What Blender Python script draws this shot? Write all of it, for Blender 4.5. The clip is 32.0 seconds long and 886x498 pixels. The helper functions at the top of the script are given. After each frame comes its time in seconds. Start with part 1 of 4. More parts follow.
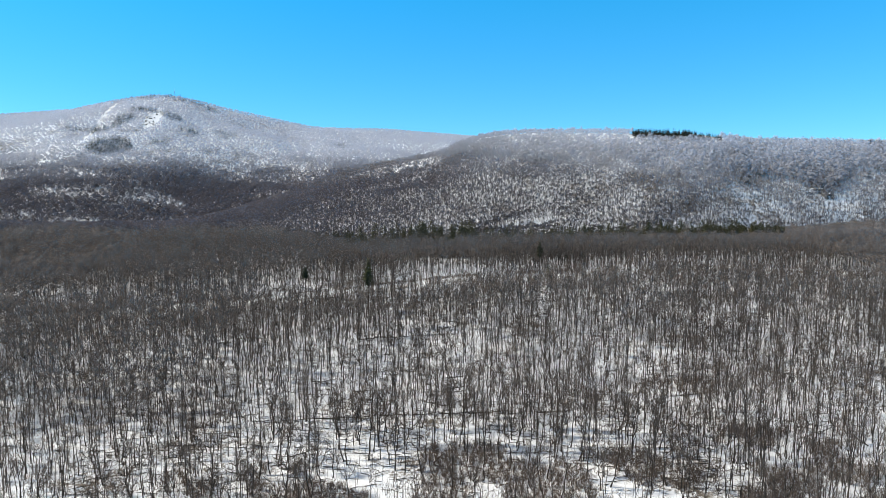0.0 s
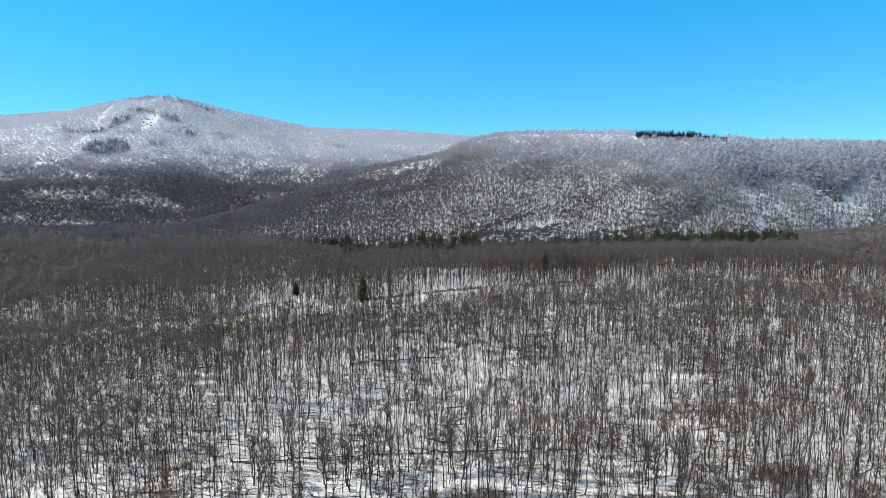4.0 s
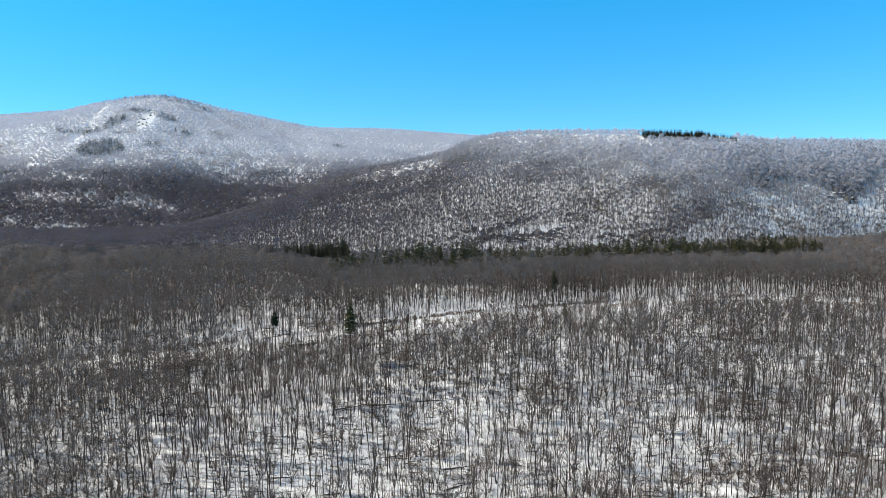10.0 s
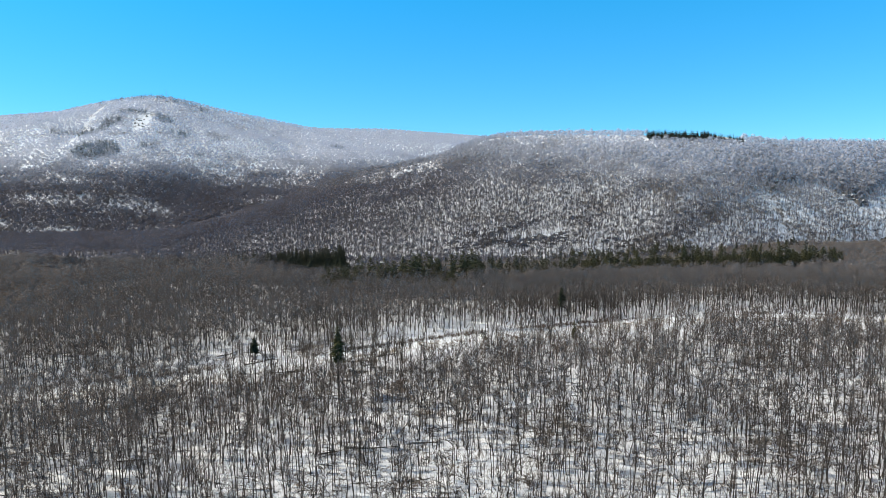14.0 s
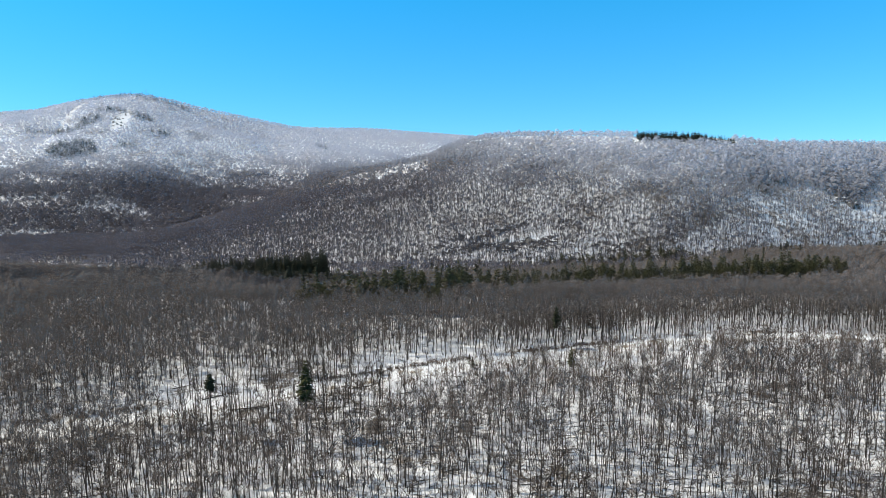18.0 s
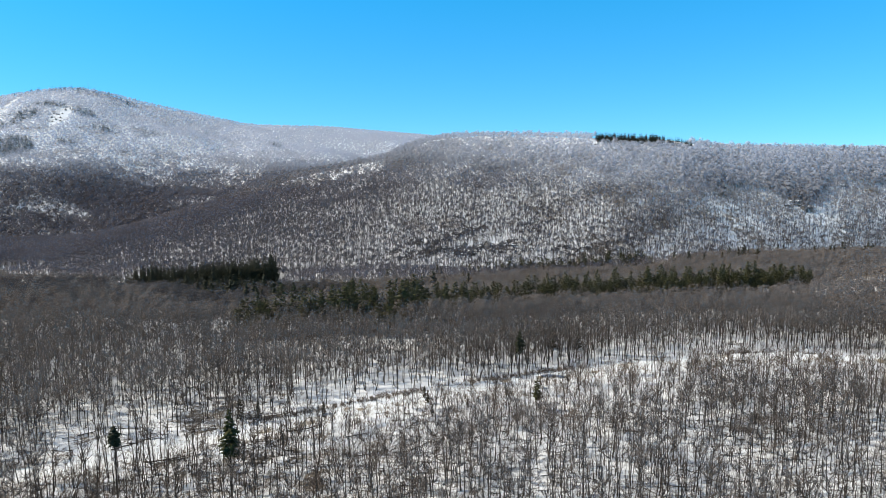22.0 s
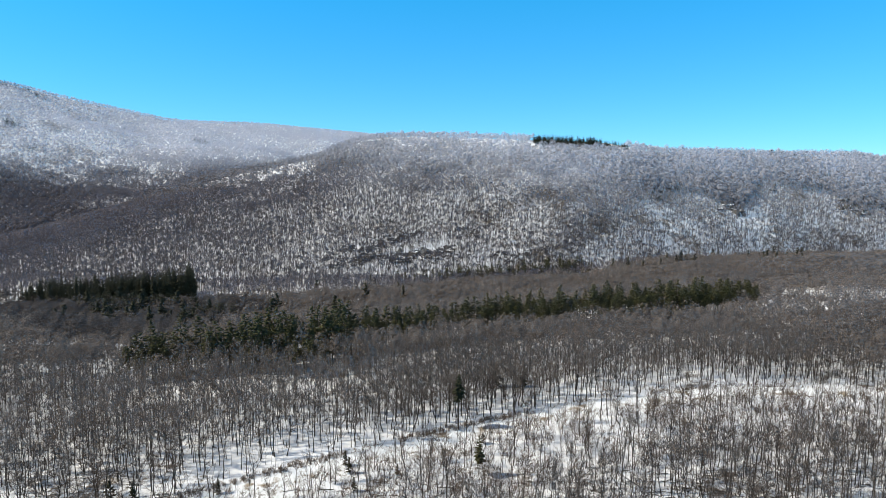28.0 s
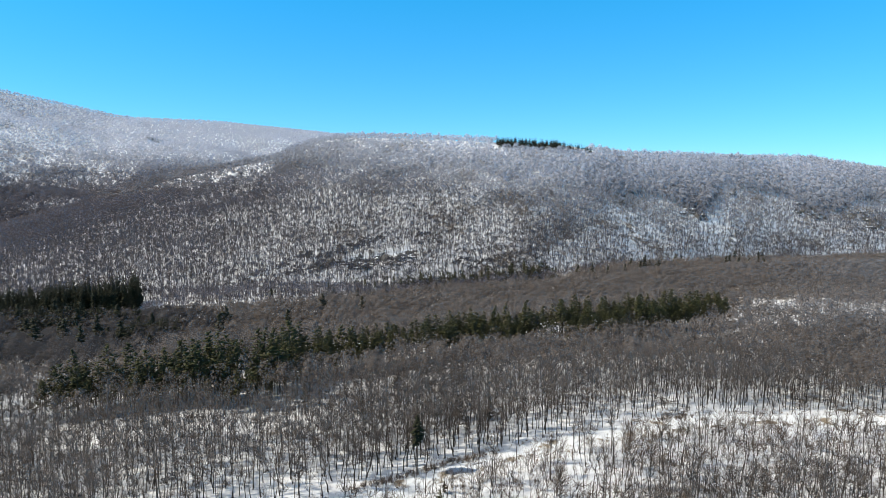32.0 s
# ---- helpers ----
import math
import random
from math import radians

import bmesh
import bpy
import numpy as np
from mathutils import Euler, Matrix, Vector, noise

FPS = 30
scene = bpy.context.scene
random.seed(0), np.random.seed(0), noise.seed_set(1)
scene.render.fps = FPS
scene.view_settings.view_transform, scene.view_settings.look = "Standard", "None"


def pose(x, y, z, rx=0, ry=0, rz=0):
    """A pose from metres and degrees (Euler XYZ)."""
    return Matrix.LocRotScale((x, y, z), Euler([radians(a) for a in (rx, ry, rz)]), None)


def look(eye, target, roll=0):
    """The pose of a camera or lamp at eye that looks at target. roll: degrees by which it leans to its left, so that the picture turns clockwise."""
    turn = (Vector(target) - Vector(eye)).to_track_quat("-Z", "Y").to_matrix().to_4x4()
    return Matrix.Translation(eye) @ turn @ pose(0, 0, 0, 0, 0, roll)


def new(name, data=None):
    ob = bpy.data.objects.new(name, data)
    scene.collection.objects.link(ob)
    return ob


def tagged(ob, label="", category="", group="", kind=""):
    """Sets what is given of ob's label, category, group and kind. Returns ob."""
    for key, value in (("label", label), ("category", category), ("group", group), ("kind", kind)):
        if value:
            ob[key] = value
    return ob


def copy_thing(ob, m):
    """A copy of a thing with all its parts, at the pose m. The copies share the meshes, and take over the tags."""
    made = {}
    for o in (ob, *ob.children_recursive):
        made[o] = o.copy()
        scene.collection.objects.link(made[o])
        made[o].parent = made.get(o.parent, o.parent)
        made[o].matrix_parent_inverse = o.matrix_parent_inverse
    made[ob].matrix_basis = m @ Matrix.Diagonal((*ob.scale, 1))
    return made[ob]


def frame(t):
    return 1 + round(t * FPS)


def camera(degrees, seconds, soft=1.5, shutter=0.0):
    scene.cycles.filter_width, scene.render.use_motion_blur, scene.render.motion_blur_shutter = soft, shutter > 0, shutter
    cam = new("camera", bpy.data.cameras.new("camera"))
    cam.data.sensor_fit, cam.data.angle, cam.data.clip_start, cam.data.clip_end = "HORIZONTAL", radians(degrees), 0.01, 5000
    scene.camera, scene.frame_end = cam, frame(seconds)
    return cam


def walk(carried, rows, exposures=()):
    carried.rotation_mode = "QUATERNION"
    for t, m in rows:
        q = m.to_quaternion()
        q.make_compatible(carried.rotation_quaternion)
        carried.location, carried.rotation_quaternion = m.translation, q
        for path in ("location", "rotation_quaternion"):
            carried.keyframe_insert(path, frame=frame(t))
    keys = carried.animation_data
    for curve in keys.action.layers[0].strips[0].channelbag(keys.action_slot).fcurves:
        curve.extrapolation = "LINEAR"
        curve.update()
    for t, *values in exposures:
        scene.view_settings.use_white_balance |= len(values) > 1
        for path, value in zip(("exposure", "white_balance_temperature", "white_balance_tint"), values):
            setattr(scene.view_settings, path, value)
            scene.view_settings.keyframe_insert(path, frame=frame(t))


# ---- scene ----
# seconds, x, y, z, pitch, yaw, roll of the drone's camera
PATH = [
    (0.0, 0.0, 0.0, 78.0, -5.931, -0.0, 0.058), (0.5, 0.06, 2.49, 78.56, -5.942, 0.013, 0.048),
    (1.0, 0.11, 4.97, 79.13, -5.96, 0.022, 0.035), (1.5, 0.17, 7.47, 79.7, -5.97, 0.026, 0.02),
    (2.0, 0.23, 9.97, 80.28, -5.968, 0.029, 0.011), (2.5, 0.29, 12.47, 80.85, -5.961, 0.033, -0.005),
    (3.0, 0.36, 14.99, 81.42, -5.955, 0.047, -0.025), (3.5, 0.43, 17.52, 82.0, -5.947, 0.061, -0.045),
    (5.5, 0.79, 28.04, 84.32, -6.017, 0.098, -0.063), (6.0, 0.9, 30.83, 84.9, -6.041, 0.102, -0.079),
    (6.5, 1.01, 33.64, 85.47, -6.061, 0.11, -0.093), (7.0, 1.12, 36.49, 86.05, -6.08, 0.12, -0.116),
    (7.5, 1.23, 39.37, 86.63, -6.087, 0.133, -0.133), (8.0, 1.35, 42.28, 87.2, -6.087, 0.144, -0.144),
    (8.5, 1.48, 45.22, 87.77, -6.097, 0.153, -0.155), (9.0, 1.6, 48.2, 88.34, -6.117, 0.163, -0.168),
    (9.5, 1.73, 51.21, 88.9, -6.139, 0.172, -0.181), (10.0, 1.86, 54.26, 89.46, -6.144, 0.186, -0.193),
    (10.5, 1.98, 57.35, 90.02, -6.147, 0.203, -0.203), (11.0, 2.11, 60.46, 90.58, -6.153, 0.211, -0.213),
    (11.5, 2.24, 63.62, 91.14, -6.147, 0.214, -0.228), (12.0, 2.37, 66.8, 91.7, -6.147, 0.218, -0.242),
    (12.5, 2.49, 70.01, 92.25, -6.159, 0.23, -0.258), (13.0, 2.62, 73.25, 92.81, -6.164, 0.242, -0.274),
    (13.5, 2.74, 76.52, 93.37, -6.162, 0.237, -0.288), (15.5, 3.26, 90.14, 95.61, -6.144, 0.187, -0.3),
    (16.0, 3.45, 93.63, 96.19, -6.138, 0.11, -0.305), (16.5, 3.65, 97.13, 96.77, -6.17, -0.024, -0.3),
    (17.0, 3.87, 100.64, 97.36, -6.217, -0.247, -0.295), (17.5, 4.1, 104.15, 97.95, -6.249, -0.566, -0.283),
    (18.0, 4.36, 107.66, 98.55, -6.265, -0.952, -0.261), (18.5, 4.64, 111.17, 99.15, -6.273, -1.365, -0.23),
    (19.0, 4.96, 114.68, 99.75, -6.282, -1.794, -0.197), (19.5, 5.3, 118.18, 100.35, -6.305, -2.239, -0.164),
    (20.0, 5.68, 121.66, 100.96, -6.338, -2.693, -0.131), (20.5, 6.09, 125.12, 101.56, -6.369, -3.16, -0.096),
    (21.0, 6.52, 128.56, 102.17, -6.39, -3.663, -0.058), (21.5, 6.98, 131.98, 102.77, -6.402, -4.197, -0.023),
    (22.0, 7.46, 135.36, 103.38, -6.424, -4.73, 0.01), (22.5, 7.96, 138.7, 103.98, -6.443, -5.239, 0.045),
    (23.0, 8.48, 142.01, 104.59, -6.465, -5.727, 0.083), (23.5, 9.01, 145.27, 105.19, -6.5, -6.197, 0.124),
    (24.0, 9.56, 148.49, 105.79, -6.532, -6.656, 0.16), (24.5, 10.12, 151.68, 106.4, -6.55, -7.116, 0.21),
    (25.0, 10.69, 154.83, 107.01, -6.569, -7.58, 0.264), (25.5, 11.28, 157.95, 107.64, -6.601, -8.055, 0.302),
    (27.5, 13.95, 169.81, 110.34, -6.637, -10.175, 0.328), (28.0, 14.68, 172.66, 111.02, -6.65, -10.413, 0.361),
    (28.5, 15.43, 175.49, 111.69, -6.667, -10.602, 0.402), (29.0, 16.18, 178.3, 112.37, -6.667, -10.836, 0.434),
    (29.5, 16.94, 181.1, 113.04, -6.659, -11.231, 0.437), (30.0, 17.71, 183.88, 113.71, -6.66, -11.786, 0.444),
    (30.5, 18.48, 186.66, 114.38, -6.69, -12.36, 0.503), (31.0, 19.25, 189.44, 115.04, -6.729, -12.865, 0.565),
    (31.5, 20.02, 192.21, 115.69, -6.736, -13.317, 0.615), (32.0, 20.79, 194.98, 116.35, -6.69, -13.774, 0.652),
]

cam = camera(70.0, 32.0, soft=0.85)
walk(cam, [(t, pose(x, y, z, 90 + p, 0, yaw) @ pose(0, 0, 0, 0, 0, r)) for t, x, y, z, p, yaw, r in PATH])

# ---- light ----
SUN_AZ, SUN_EL = radians(86), radians(45)   # turned left from the way of flight; height
sun = new("sun", bpy.data.lights.new("sun", "SUN"))
sun.data.energy, sun.data.angle, sun.data.color = 4.9, radians(0.53), (1.0, 0.935, 0.80)
to_sun = Vector((-math.sin(SUN_AZ) * math.cos(SUN_EL), math.cos(SUN_AZ) * math.cos(SUN_EL), math.sin(SUN_EL)))
sun.matrix_world = look((0, 0, 400), Vector((0, 0, 400)) - to_sun)

world = bpy.data.worlds.new("sky")
scene.world = world
world.use_nodes = True
wn, wl = world.node_tree.nodes, world.node_tree.links
wn.clear()
sky = wn.new("ShaderNodeTexSky")
sky.sky_type, sky.sun_disc, sky.sun_elevation, sky.sun_rotation = "NISHITA", False, SUN_EL, -SUN_AZ
sky.altitude, sky.air_density, sky.dust_density, sky.ozone_density = 2500, 1.0, 0.0, 2.0
tone = wn.new("ShaderNodeHueSaturation")
tone.inputs["Saturation"].default_value = 1.15
back = wn.new("ShaderNodeBackground")
back.inputs["Strength"].default_value = 0.182
wout = wn.new("ShaderNodeOutputWorld")
even = wn.new("ShaderNodeGamma")
even.inputs["Gamma"].default_value = 0.78
wl.new(sky.outputs[0], even.inputs["Color"])
wl.new(even.outputs[0], tone.inputs["Color"])
tint = wn.new("ShaderNodeMix")
tint.data_type, tint.blend_type = "RGBA", "MULTIPLY"
tint.inputs[0].default_value = 1.0
wl.new(tone.outputs[0], tint.inputs[6])
# paler overhead than low over the hills
pale = wn.new("ShaderNodeHueSaturation")
pale.inputs["Saturation"].default_value = 0.50
pale.inputs["Value"].default_value = 0.72
wl.new(even.outputs[0], pale.inputs["Color"])
spot, split, rise = wn.new("ShaderNodeTexCoord"), wn.new("ShaderNodeSeparateXYZ"), wn.new("ShaderNodeMapRange")
wl.new(spot.outputs["Generated"], split.inputs[0])
rise.interpolation_type = "SMOOTHSTEP"
rise.inputs[1].default_value, rise.inputs[2].default_value = 0.30, 0.80
wl.new(split.outputs[2], rise.inputs[0])
deepen, hue = wn.new("ShaderNodeMapRange"), wn.new("ShaderNodeMix")
deepen.inputs[1].default_value, deepen.inputs[2].default_value = 0.03, 0.27
wl.new(split.outputs[2], deepen.inputs[0])
hue.data_type = "RGBA"
hue.inputs[6].default_value, hue.inputs[7].default_value = (0.47, 1.03, 1.41, 1), (0.19, 1.34, 1.72, 1)
wl.new(deepen.outputs[0], hue.inputs[0])
wl.new(hue.outputs[2], tint.inputs[7])
dome = wn.new("ShaderNodeMix")
dome.data_type = "RGBA"
wl.new(rise.outputs[0], dome.inputs[0])
wl.new(tint.outputs[2], dome.inputs[6])
wl.new(pale.outputs[0], dome.inputs[7])
wl.new(dome.outputs[2], back.inputs["Color"])
wl.new(back.outputs[0], wout.inputs["Surface"])
scene.view_settings.exposure = 0.0


# ---- materials ----
class Mat:
    """A node material, put together piece by piece."""

    def __init__(self, name, rough=0.8, spec=0.3):
        self.m = bpy.data.materials.new(name)
        self.m.use_nodes = True
        self.n, self.l = self.m.node_tree.nodes, self.m.node_tree.links
        self.p = self.n["Principled BSDF"]
        self.p.inputs["Roughness"].default_value = rough
        self.p.inputs["Specular IOR Level"].default_value = spec
        self.geo = self.n.new("ShaderNodeNewGeometry")

    def node(self, kind, **values):
        nd = self.n.new(kind)
        for key, v in values.items():
            nd.inputs[key].default_value = v
        return nd

    def noise(self, scale, detail=4.0, rough=0.6, vector=None):
        nd = self.node("ShaderNodeTexNoise", Scale=scale, Detail=detail, Roughness=rough)
        self.l.new(vector or self.geo.outputs["Position"], nd.inputs["Vector"])
        return nd.outputs["Fac"]

    def stretched(self, sx, sy, sz):
        nd = self.n.new("ShaderNodeMapping")
        nd.inputs["Scale"].default_value = (sx, sy, sz)
        self.l.new(self.geo.outputs["Position"], nd.inputs["Vector"])
        return nd.outputs[0]

    def ramp(self, fac, a, b, lo=0.0, hi=1.0):
        nd = self.n.new("ShaderNodeMapRange")
        nd.interpolation_type = "SMOOTHSTEP"
        for k, v in zip((1, 2, 3, 4), (a, b, lo, hi)):
            nd.inputs[k].default_value = v
        self.l.new(fac, nd.inputs[0])
        return nd.outputs[0]

    def math(self, op, a, b):
        nd = self.n.new("ShaderNodeMath")
        nd.operation = op
        for k, v in enumerate((a, b)):
            if isinstance(v, (int, float)):
                nd.inputs[k].default_value = v
            else:
                self.l.new(v, nd.inputs[k])
        return nd.outputs[0]

    def height(self):
        nd = self.n.new("ShaderNodeSeparateXYZ")
        self.l.new(self.geo.outputs["Position"], nd.inputs[0])
        return nd.outputs[2]

    def mix(self, fac, a, b):
        nd = self.n.new("ShaderNodeMix")
        nd.data_type = "RGBA"
        if isinstance(fac, float):
            nd.inputs[0].default_value = fac
        else:
            self.l.new(fac, nd.inputs[0])
        for k, v in ((6, a), (7, b)):
            if isinstance(v, tuple):
                nd.inputs[k].default_value = (*v, 1)
            else:
                self.l.new(v, nd.inputs[k])
        return nd.outputs[2]

    def bump(self, fac, strength, distance):
        nd = self.node("ShaderNodeBump", Strength=strength, Distance=distance)
        self.l.new(fac, nd.inputs["Height"])
        self.l.new(nd.outputs[0], self.p.inputs["Normal"])

    def airy(self, colour, share, gaps=0.0):
        """A spray of fine twigs: part of the light goes through to its other side, and part of it passes between them."""
        through_it, both = self.n.new("ShaderNodeBsdfTranslucent"), self.n.new("ShaderNodeMixShader")
        self.l.new(colour, through_it.inputs["Color"])
        both.inputs[0].default_value = share
        self.l.new(self.p.outputs[0], both.inputs[1])
        self.l.new(through_it.outputs[0], both.inputs[2])
        last = both
        if gaps:
            clear, last = self.n.new("ShaderNodeBsdfTransparent"), self.n.new("ShaderNodeMixShader")
            last.inputs[0].default_value = gaps
            self.l.new(both.outputs[0], last.inputs[1])
            self.l.new(clear.outputs[0], last.inputs[2])
        self.l.new(last.outputs[0], self.n["Material Output"].inputs["Surface"])
        return self.done(colour)

    def done(self, colour):
        if isinstance(colour, tuple):
            self.p.inputs["Base Color"].default_value = (*colour, 1)
        else:
            self.l.new(colour, self.p.inputs["Base Color"])
        return self.m


def frost_of(k, low=82.0, high=245.0):
    """How much rime lies on twigs: none in the valley, all white on the tops, uneven from slope to slope, and more far
    off in place of haze.
    """
    h = k.math("ADD", k.height(), k.math("MULTIPLY", k.math("SUBTRACT", k.noise(0.006, 3), 0.5), 60.0))
    east = k.n.new("ShaderNodeSeparateXYZ")
    k.l.new(k.geo.outputs["Position"], east.inputs[0])
    # extra rime with distance greys the far woods, painted for haze
    h = k.math("ADD", h, k.ramp(east.outputs[1], 1350.0, 1750.0, 0.0, 22.0))
    return k.ramp(k.math("ADD", h, k.ramp(east.outputs[0], -100.0, 560.0, 10.0, 76.0)), low, high)


def mat_snow_ground():
    k = Mat("snow_and_leaf_litter", 0.75, 0.25)
    wide, mid, fine = k.noise(0.02, 3), k.noise(0.16, 4), k.noise(1.1, 5)
    snow = k.mix(fine, (0.79, 0.80, 0.83), (0.90, 0.905, 0.92))
    litter = k.mix(k.noise(2.3, 4), (0.10, 0.08, 0.06), (0.21, 0.175, 0.14))
    worn = k.math("ADD", k.math("MULTIPLY", wide, 0.40), k.math("ADD", k.math("MULTIPLY", mid, 0.32), k.math("MULTIPLY", fine, 0.42)))
    tilt = k.n.new("ShaderNodeSeparateXYZ")
    k.l.new(k.geo.outputs["Normal"], tilt.inputs[0])
    worn = k.math("ADD", worn, k.ramp(tilt.outputs[2], 0.97, 0.80, 0.0, 0.035))
    # the sheltered valley floor keeps little snow
    where = k.n.new("ShaderNodeSeparateXYZ")
    k.l.new(k.geo.outputs["Position"], where.inputs[0])
    floor = k.math("MULTIPLY", k.ramp(where.outputs[1], 560.0, 640.0), k.ramp(where.outputs[1], 800.0, 770.0))
    worn = k.math("ADD", worn, k.math("MULTIPLY", floor, 0.13))
    k.bump(mid, 0.5, 0.6)
    return k.done(k.mix(k.ramp(worn, 0.585, 0.69), snow, litter))


def mat_track():
    k = Mat("snowy_track", 0.7, 0.25)
    snow = k.mix(k.noise(0.8, 4), (0.78, 0.80, 0.83), (0.88, 0.89, 0.90))
    grass = k.mix(k.noise(3.0, 3), (0.20, 0.15, 0.10), (0.38, 0.31, 0.22))
    k.bump(k.noise(0.5, 4), 0.5, 0.3)
    return k.done(k.mix(k.ramp(k.noise(0.13, 5), 0.56, 0.68), snow, grass))


def mat_bark(name, dark, light, rime=True):
    k = Mat(name, 0.9, 0.15)
    c = k.mix(k.noise(1.6, 4, 0.7, k.stretched(1, 1, 0.25)), dark, light)
    c = k.mix(k.ramp(k.noise(0.07, 2), 0.35, 0.65, 0.0, 0.55), c, tuple(v * 0.62 for v in dark))
    if rime:
        c = k.mix(k.math("MULTIPLY", frost_of(k), 0.30), c, (0.70, 0.72, 0.76))
    return k.done(c)


def mat_twig(name, dark, light, rime=True, share=0.42, gaps=0.0, grey=None):
    k = Mat(name, 0.9, 0.1)
    pick = k.n.new("ShaderNodeNewGeometry").outputs["Random Per Island"]
    c = k.mix(pick, dark, light)
    c = k.mix(k.ramp(k.noise(0.02, 3), 0.4, 0.62, 0.0, 0.42), c, tuple(v * 0.7 for v in dark))
    if grey:
        c = k.mix(k.ramp(k.noise(0.05, 4), 0.42, 0.60, 0.0, 0.7), c, grey)
    if rime:
        # rime, tinted bluer than its own white to paint in distant haze
        c = k.mix(k.math("MULTIPLY", frost_of(k), 0.88), c, (0.68, 0.70, 0.77))
    return k.airy(c, share, gaps)


def mat_needles(name, dark, light, rime=False):
    k = Mat(name, 0.7, 0.2)
    pick = k.n.new("ShaderNodeNewGeometry").outputs["Random Per Island"]
    c = k.mix(k.math("MULTIPLY", k.math("ADD", pick, k.noise(0.35, 3)), 0.5), dark, light)
    if rime:
        c = k.mix(k.math("MULTIPLY", frost_of(k, 120, 330), 0.16), c, (0.66, 0.70, 0.74))
    return k.done(c)


def mat_rock():
    k = Mat("lichen_rock", 0.85, 0.3)
    c = k.mix(k.noise(0.5, 6, 0.7), (0.05, 0.048, 0.045), (0.20, 0.19, 0.175))
    c = k.mix(k.ramp(k.noise(0.22, 4), 0.52, 0.62), c, (0.13, 0.105, 0.085))
    # snow lies where the rock is flat enough
    tilt = k.n.new("ShaderNodeSeparateXYZ")
    k.l.new(k.geo.outputs["Normal"], tilt.inputs[0])
    lying = k.ramp(k.math("ADD", tilt.outputs[2], k.math("MULTIPLY", k.math("SUBTRACT", k.noise(0.5, 4), 0.5), 0.9)), 0.66, 0.82)
    k.bump(k.noise(1.2, 6, 0.7), 0.8, 0.5)
    return k.done(k.mix(lying, c, (0.80, 0.81, 0.84)))


def mat_plain(name, a, b, scale, rough=0.8):
    k = Mat(name, rough)
    return k.done(k.mix(k.noise(scale, 4), a, b))


SNOW_GROUND, TRACK = mat_snow_ground(), mat_track()
BARK = mat_bark("grey_brown_bark", (0.033, 0.029, 0.025), (0.098, 0.087, 0.076))
TWIG = mat_twig("bare_twigs", (0.135, 0.108, 0.092), (0.285, 0.232, 0.198))
CANOPY = mat_twig("brown_canopy_twigs", (0.166, 0.141, 0.126), (0.246, 0.211, 0.190), True, 0.40, 0.5, (0.190, 0.168, 0.155))
# violet cast paints aerial haze into the twigs of hill and mountain
HAZE_TWIG = mat_twig("haze_violet_twigs", (0.138, 0.127, 0.142), (0.205, 0.190, 0.211), True, 0.35, 0.5)
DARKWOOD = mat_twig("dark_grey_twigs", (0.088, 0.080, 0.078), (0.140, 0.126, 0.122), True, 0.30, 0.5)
RIMED = mat_twig("rimed_crown_twigs", (0.17, 0.155, 0.16), (0.23, 0.21, 0.215), True, 0.30, 0.5)
THICKET = mat_twig("brown_thicket_twigs", (0.145, 0.105, 0.085), (0.32, 0.245, 0.200), False)
BRUSH = mat_twig("brown_brush", (0.125, 0.096, 0.079), (0.285, 0.226, 0.185), False)
GRASS = mat_twig("dead_grass", (0.22, 0.17, 0.11), (0.45, 0.37, 0.26), False)
PINE = mat_needles("pine_needles", (0.019, 0.019, 0.006), (0.083, 0.077, 0.024))
SPRUCE = mat_needles("spruce_needles", (0.017, 0.016, 0.007), (0.048, 0.046, 0.019))
RIMED_SPRUCE = mat_needles("rimed_spruce_needles", (0.012, 0.020, 0.014), (0.04, 0.055, 0.035), True)
ROCK = mat_rock()
CAP = mat_plain("snow_cap", (0.78, 0.80, 0.83), (0.88, 0.89, 0.90), 1.0)
STEEL = mat_plain("galvanised_steel", (0.35, 0.36, 0.37), (0.5, 0.5, 0.5), 2.0, 0.5)


# ---- the lie of the land ----
def lattice(ix, iy, seed):
    n = (ix * 374761393 + iy * 668265263 + seed * 69069) & 0x7FFFFFFF
    n = ((n ^ (n >> 13)) * 1274126177) & 0x7FFFFFFF
    return ((n ^ (n >> 16)) & 0xFFFF) / 65535.0


def value_noise(x, y, size, seed=1):
    x, y = np.asarray(x, float) / size, np.asarray(y, float) / size
    ix, iy = np.floor(x).astype(np.int64), np.floor(y).astype(np.int64)
    u, v = x - ix, y - iy
    u, v = u * u * (3 - 2 * u), v * v * (3 - 2 * v)
    a, b = lattice(ix, iy, seed), lattice(ix + 1, iy, seed)
    c, d = lattice(ix, iy + 1, seed), lattice(ix + 1, iy + 1, seed)
    return (a * (1 - u) + b * u) * (1 - v) + (c * (1 - u) + d * u) * v - 0.5


def eased(x, xs, ys, soft):
    """A bent line through the knots, its corners rounded off."""
    return sum(np.interp(x + d * soft, xs, ys) * w for d, w in ((-1, 0.2), (-0.5, 0.2), (0, 0.2), (0.5, 0.2), (1, 0.2)))


ROAD_X = (-400, -240, -120, -60, 0, 60, 120, 175, 240, 330, 480)
ROAD_Y = (262, 290, 316, 334, 351, 375, 391, 397, 385, 372, 366)


def road_y(x):
    return eased(x, ROAD_X, ROAD_Y, 22)


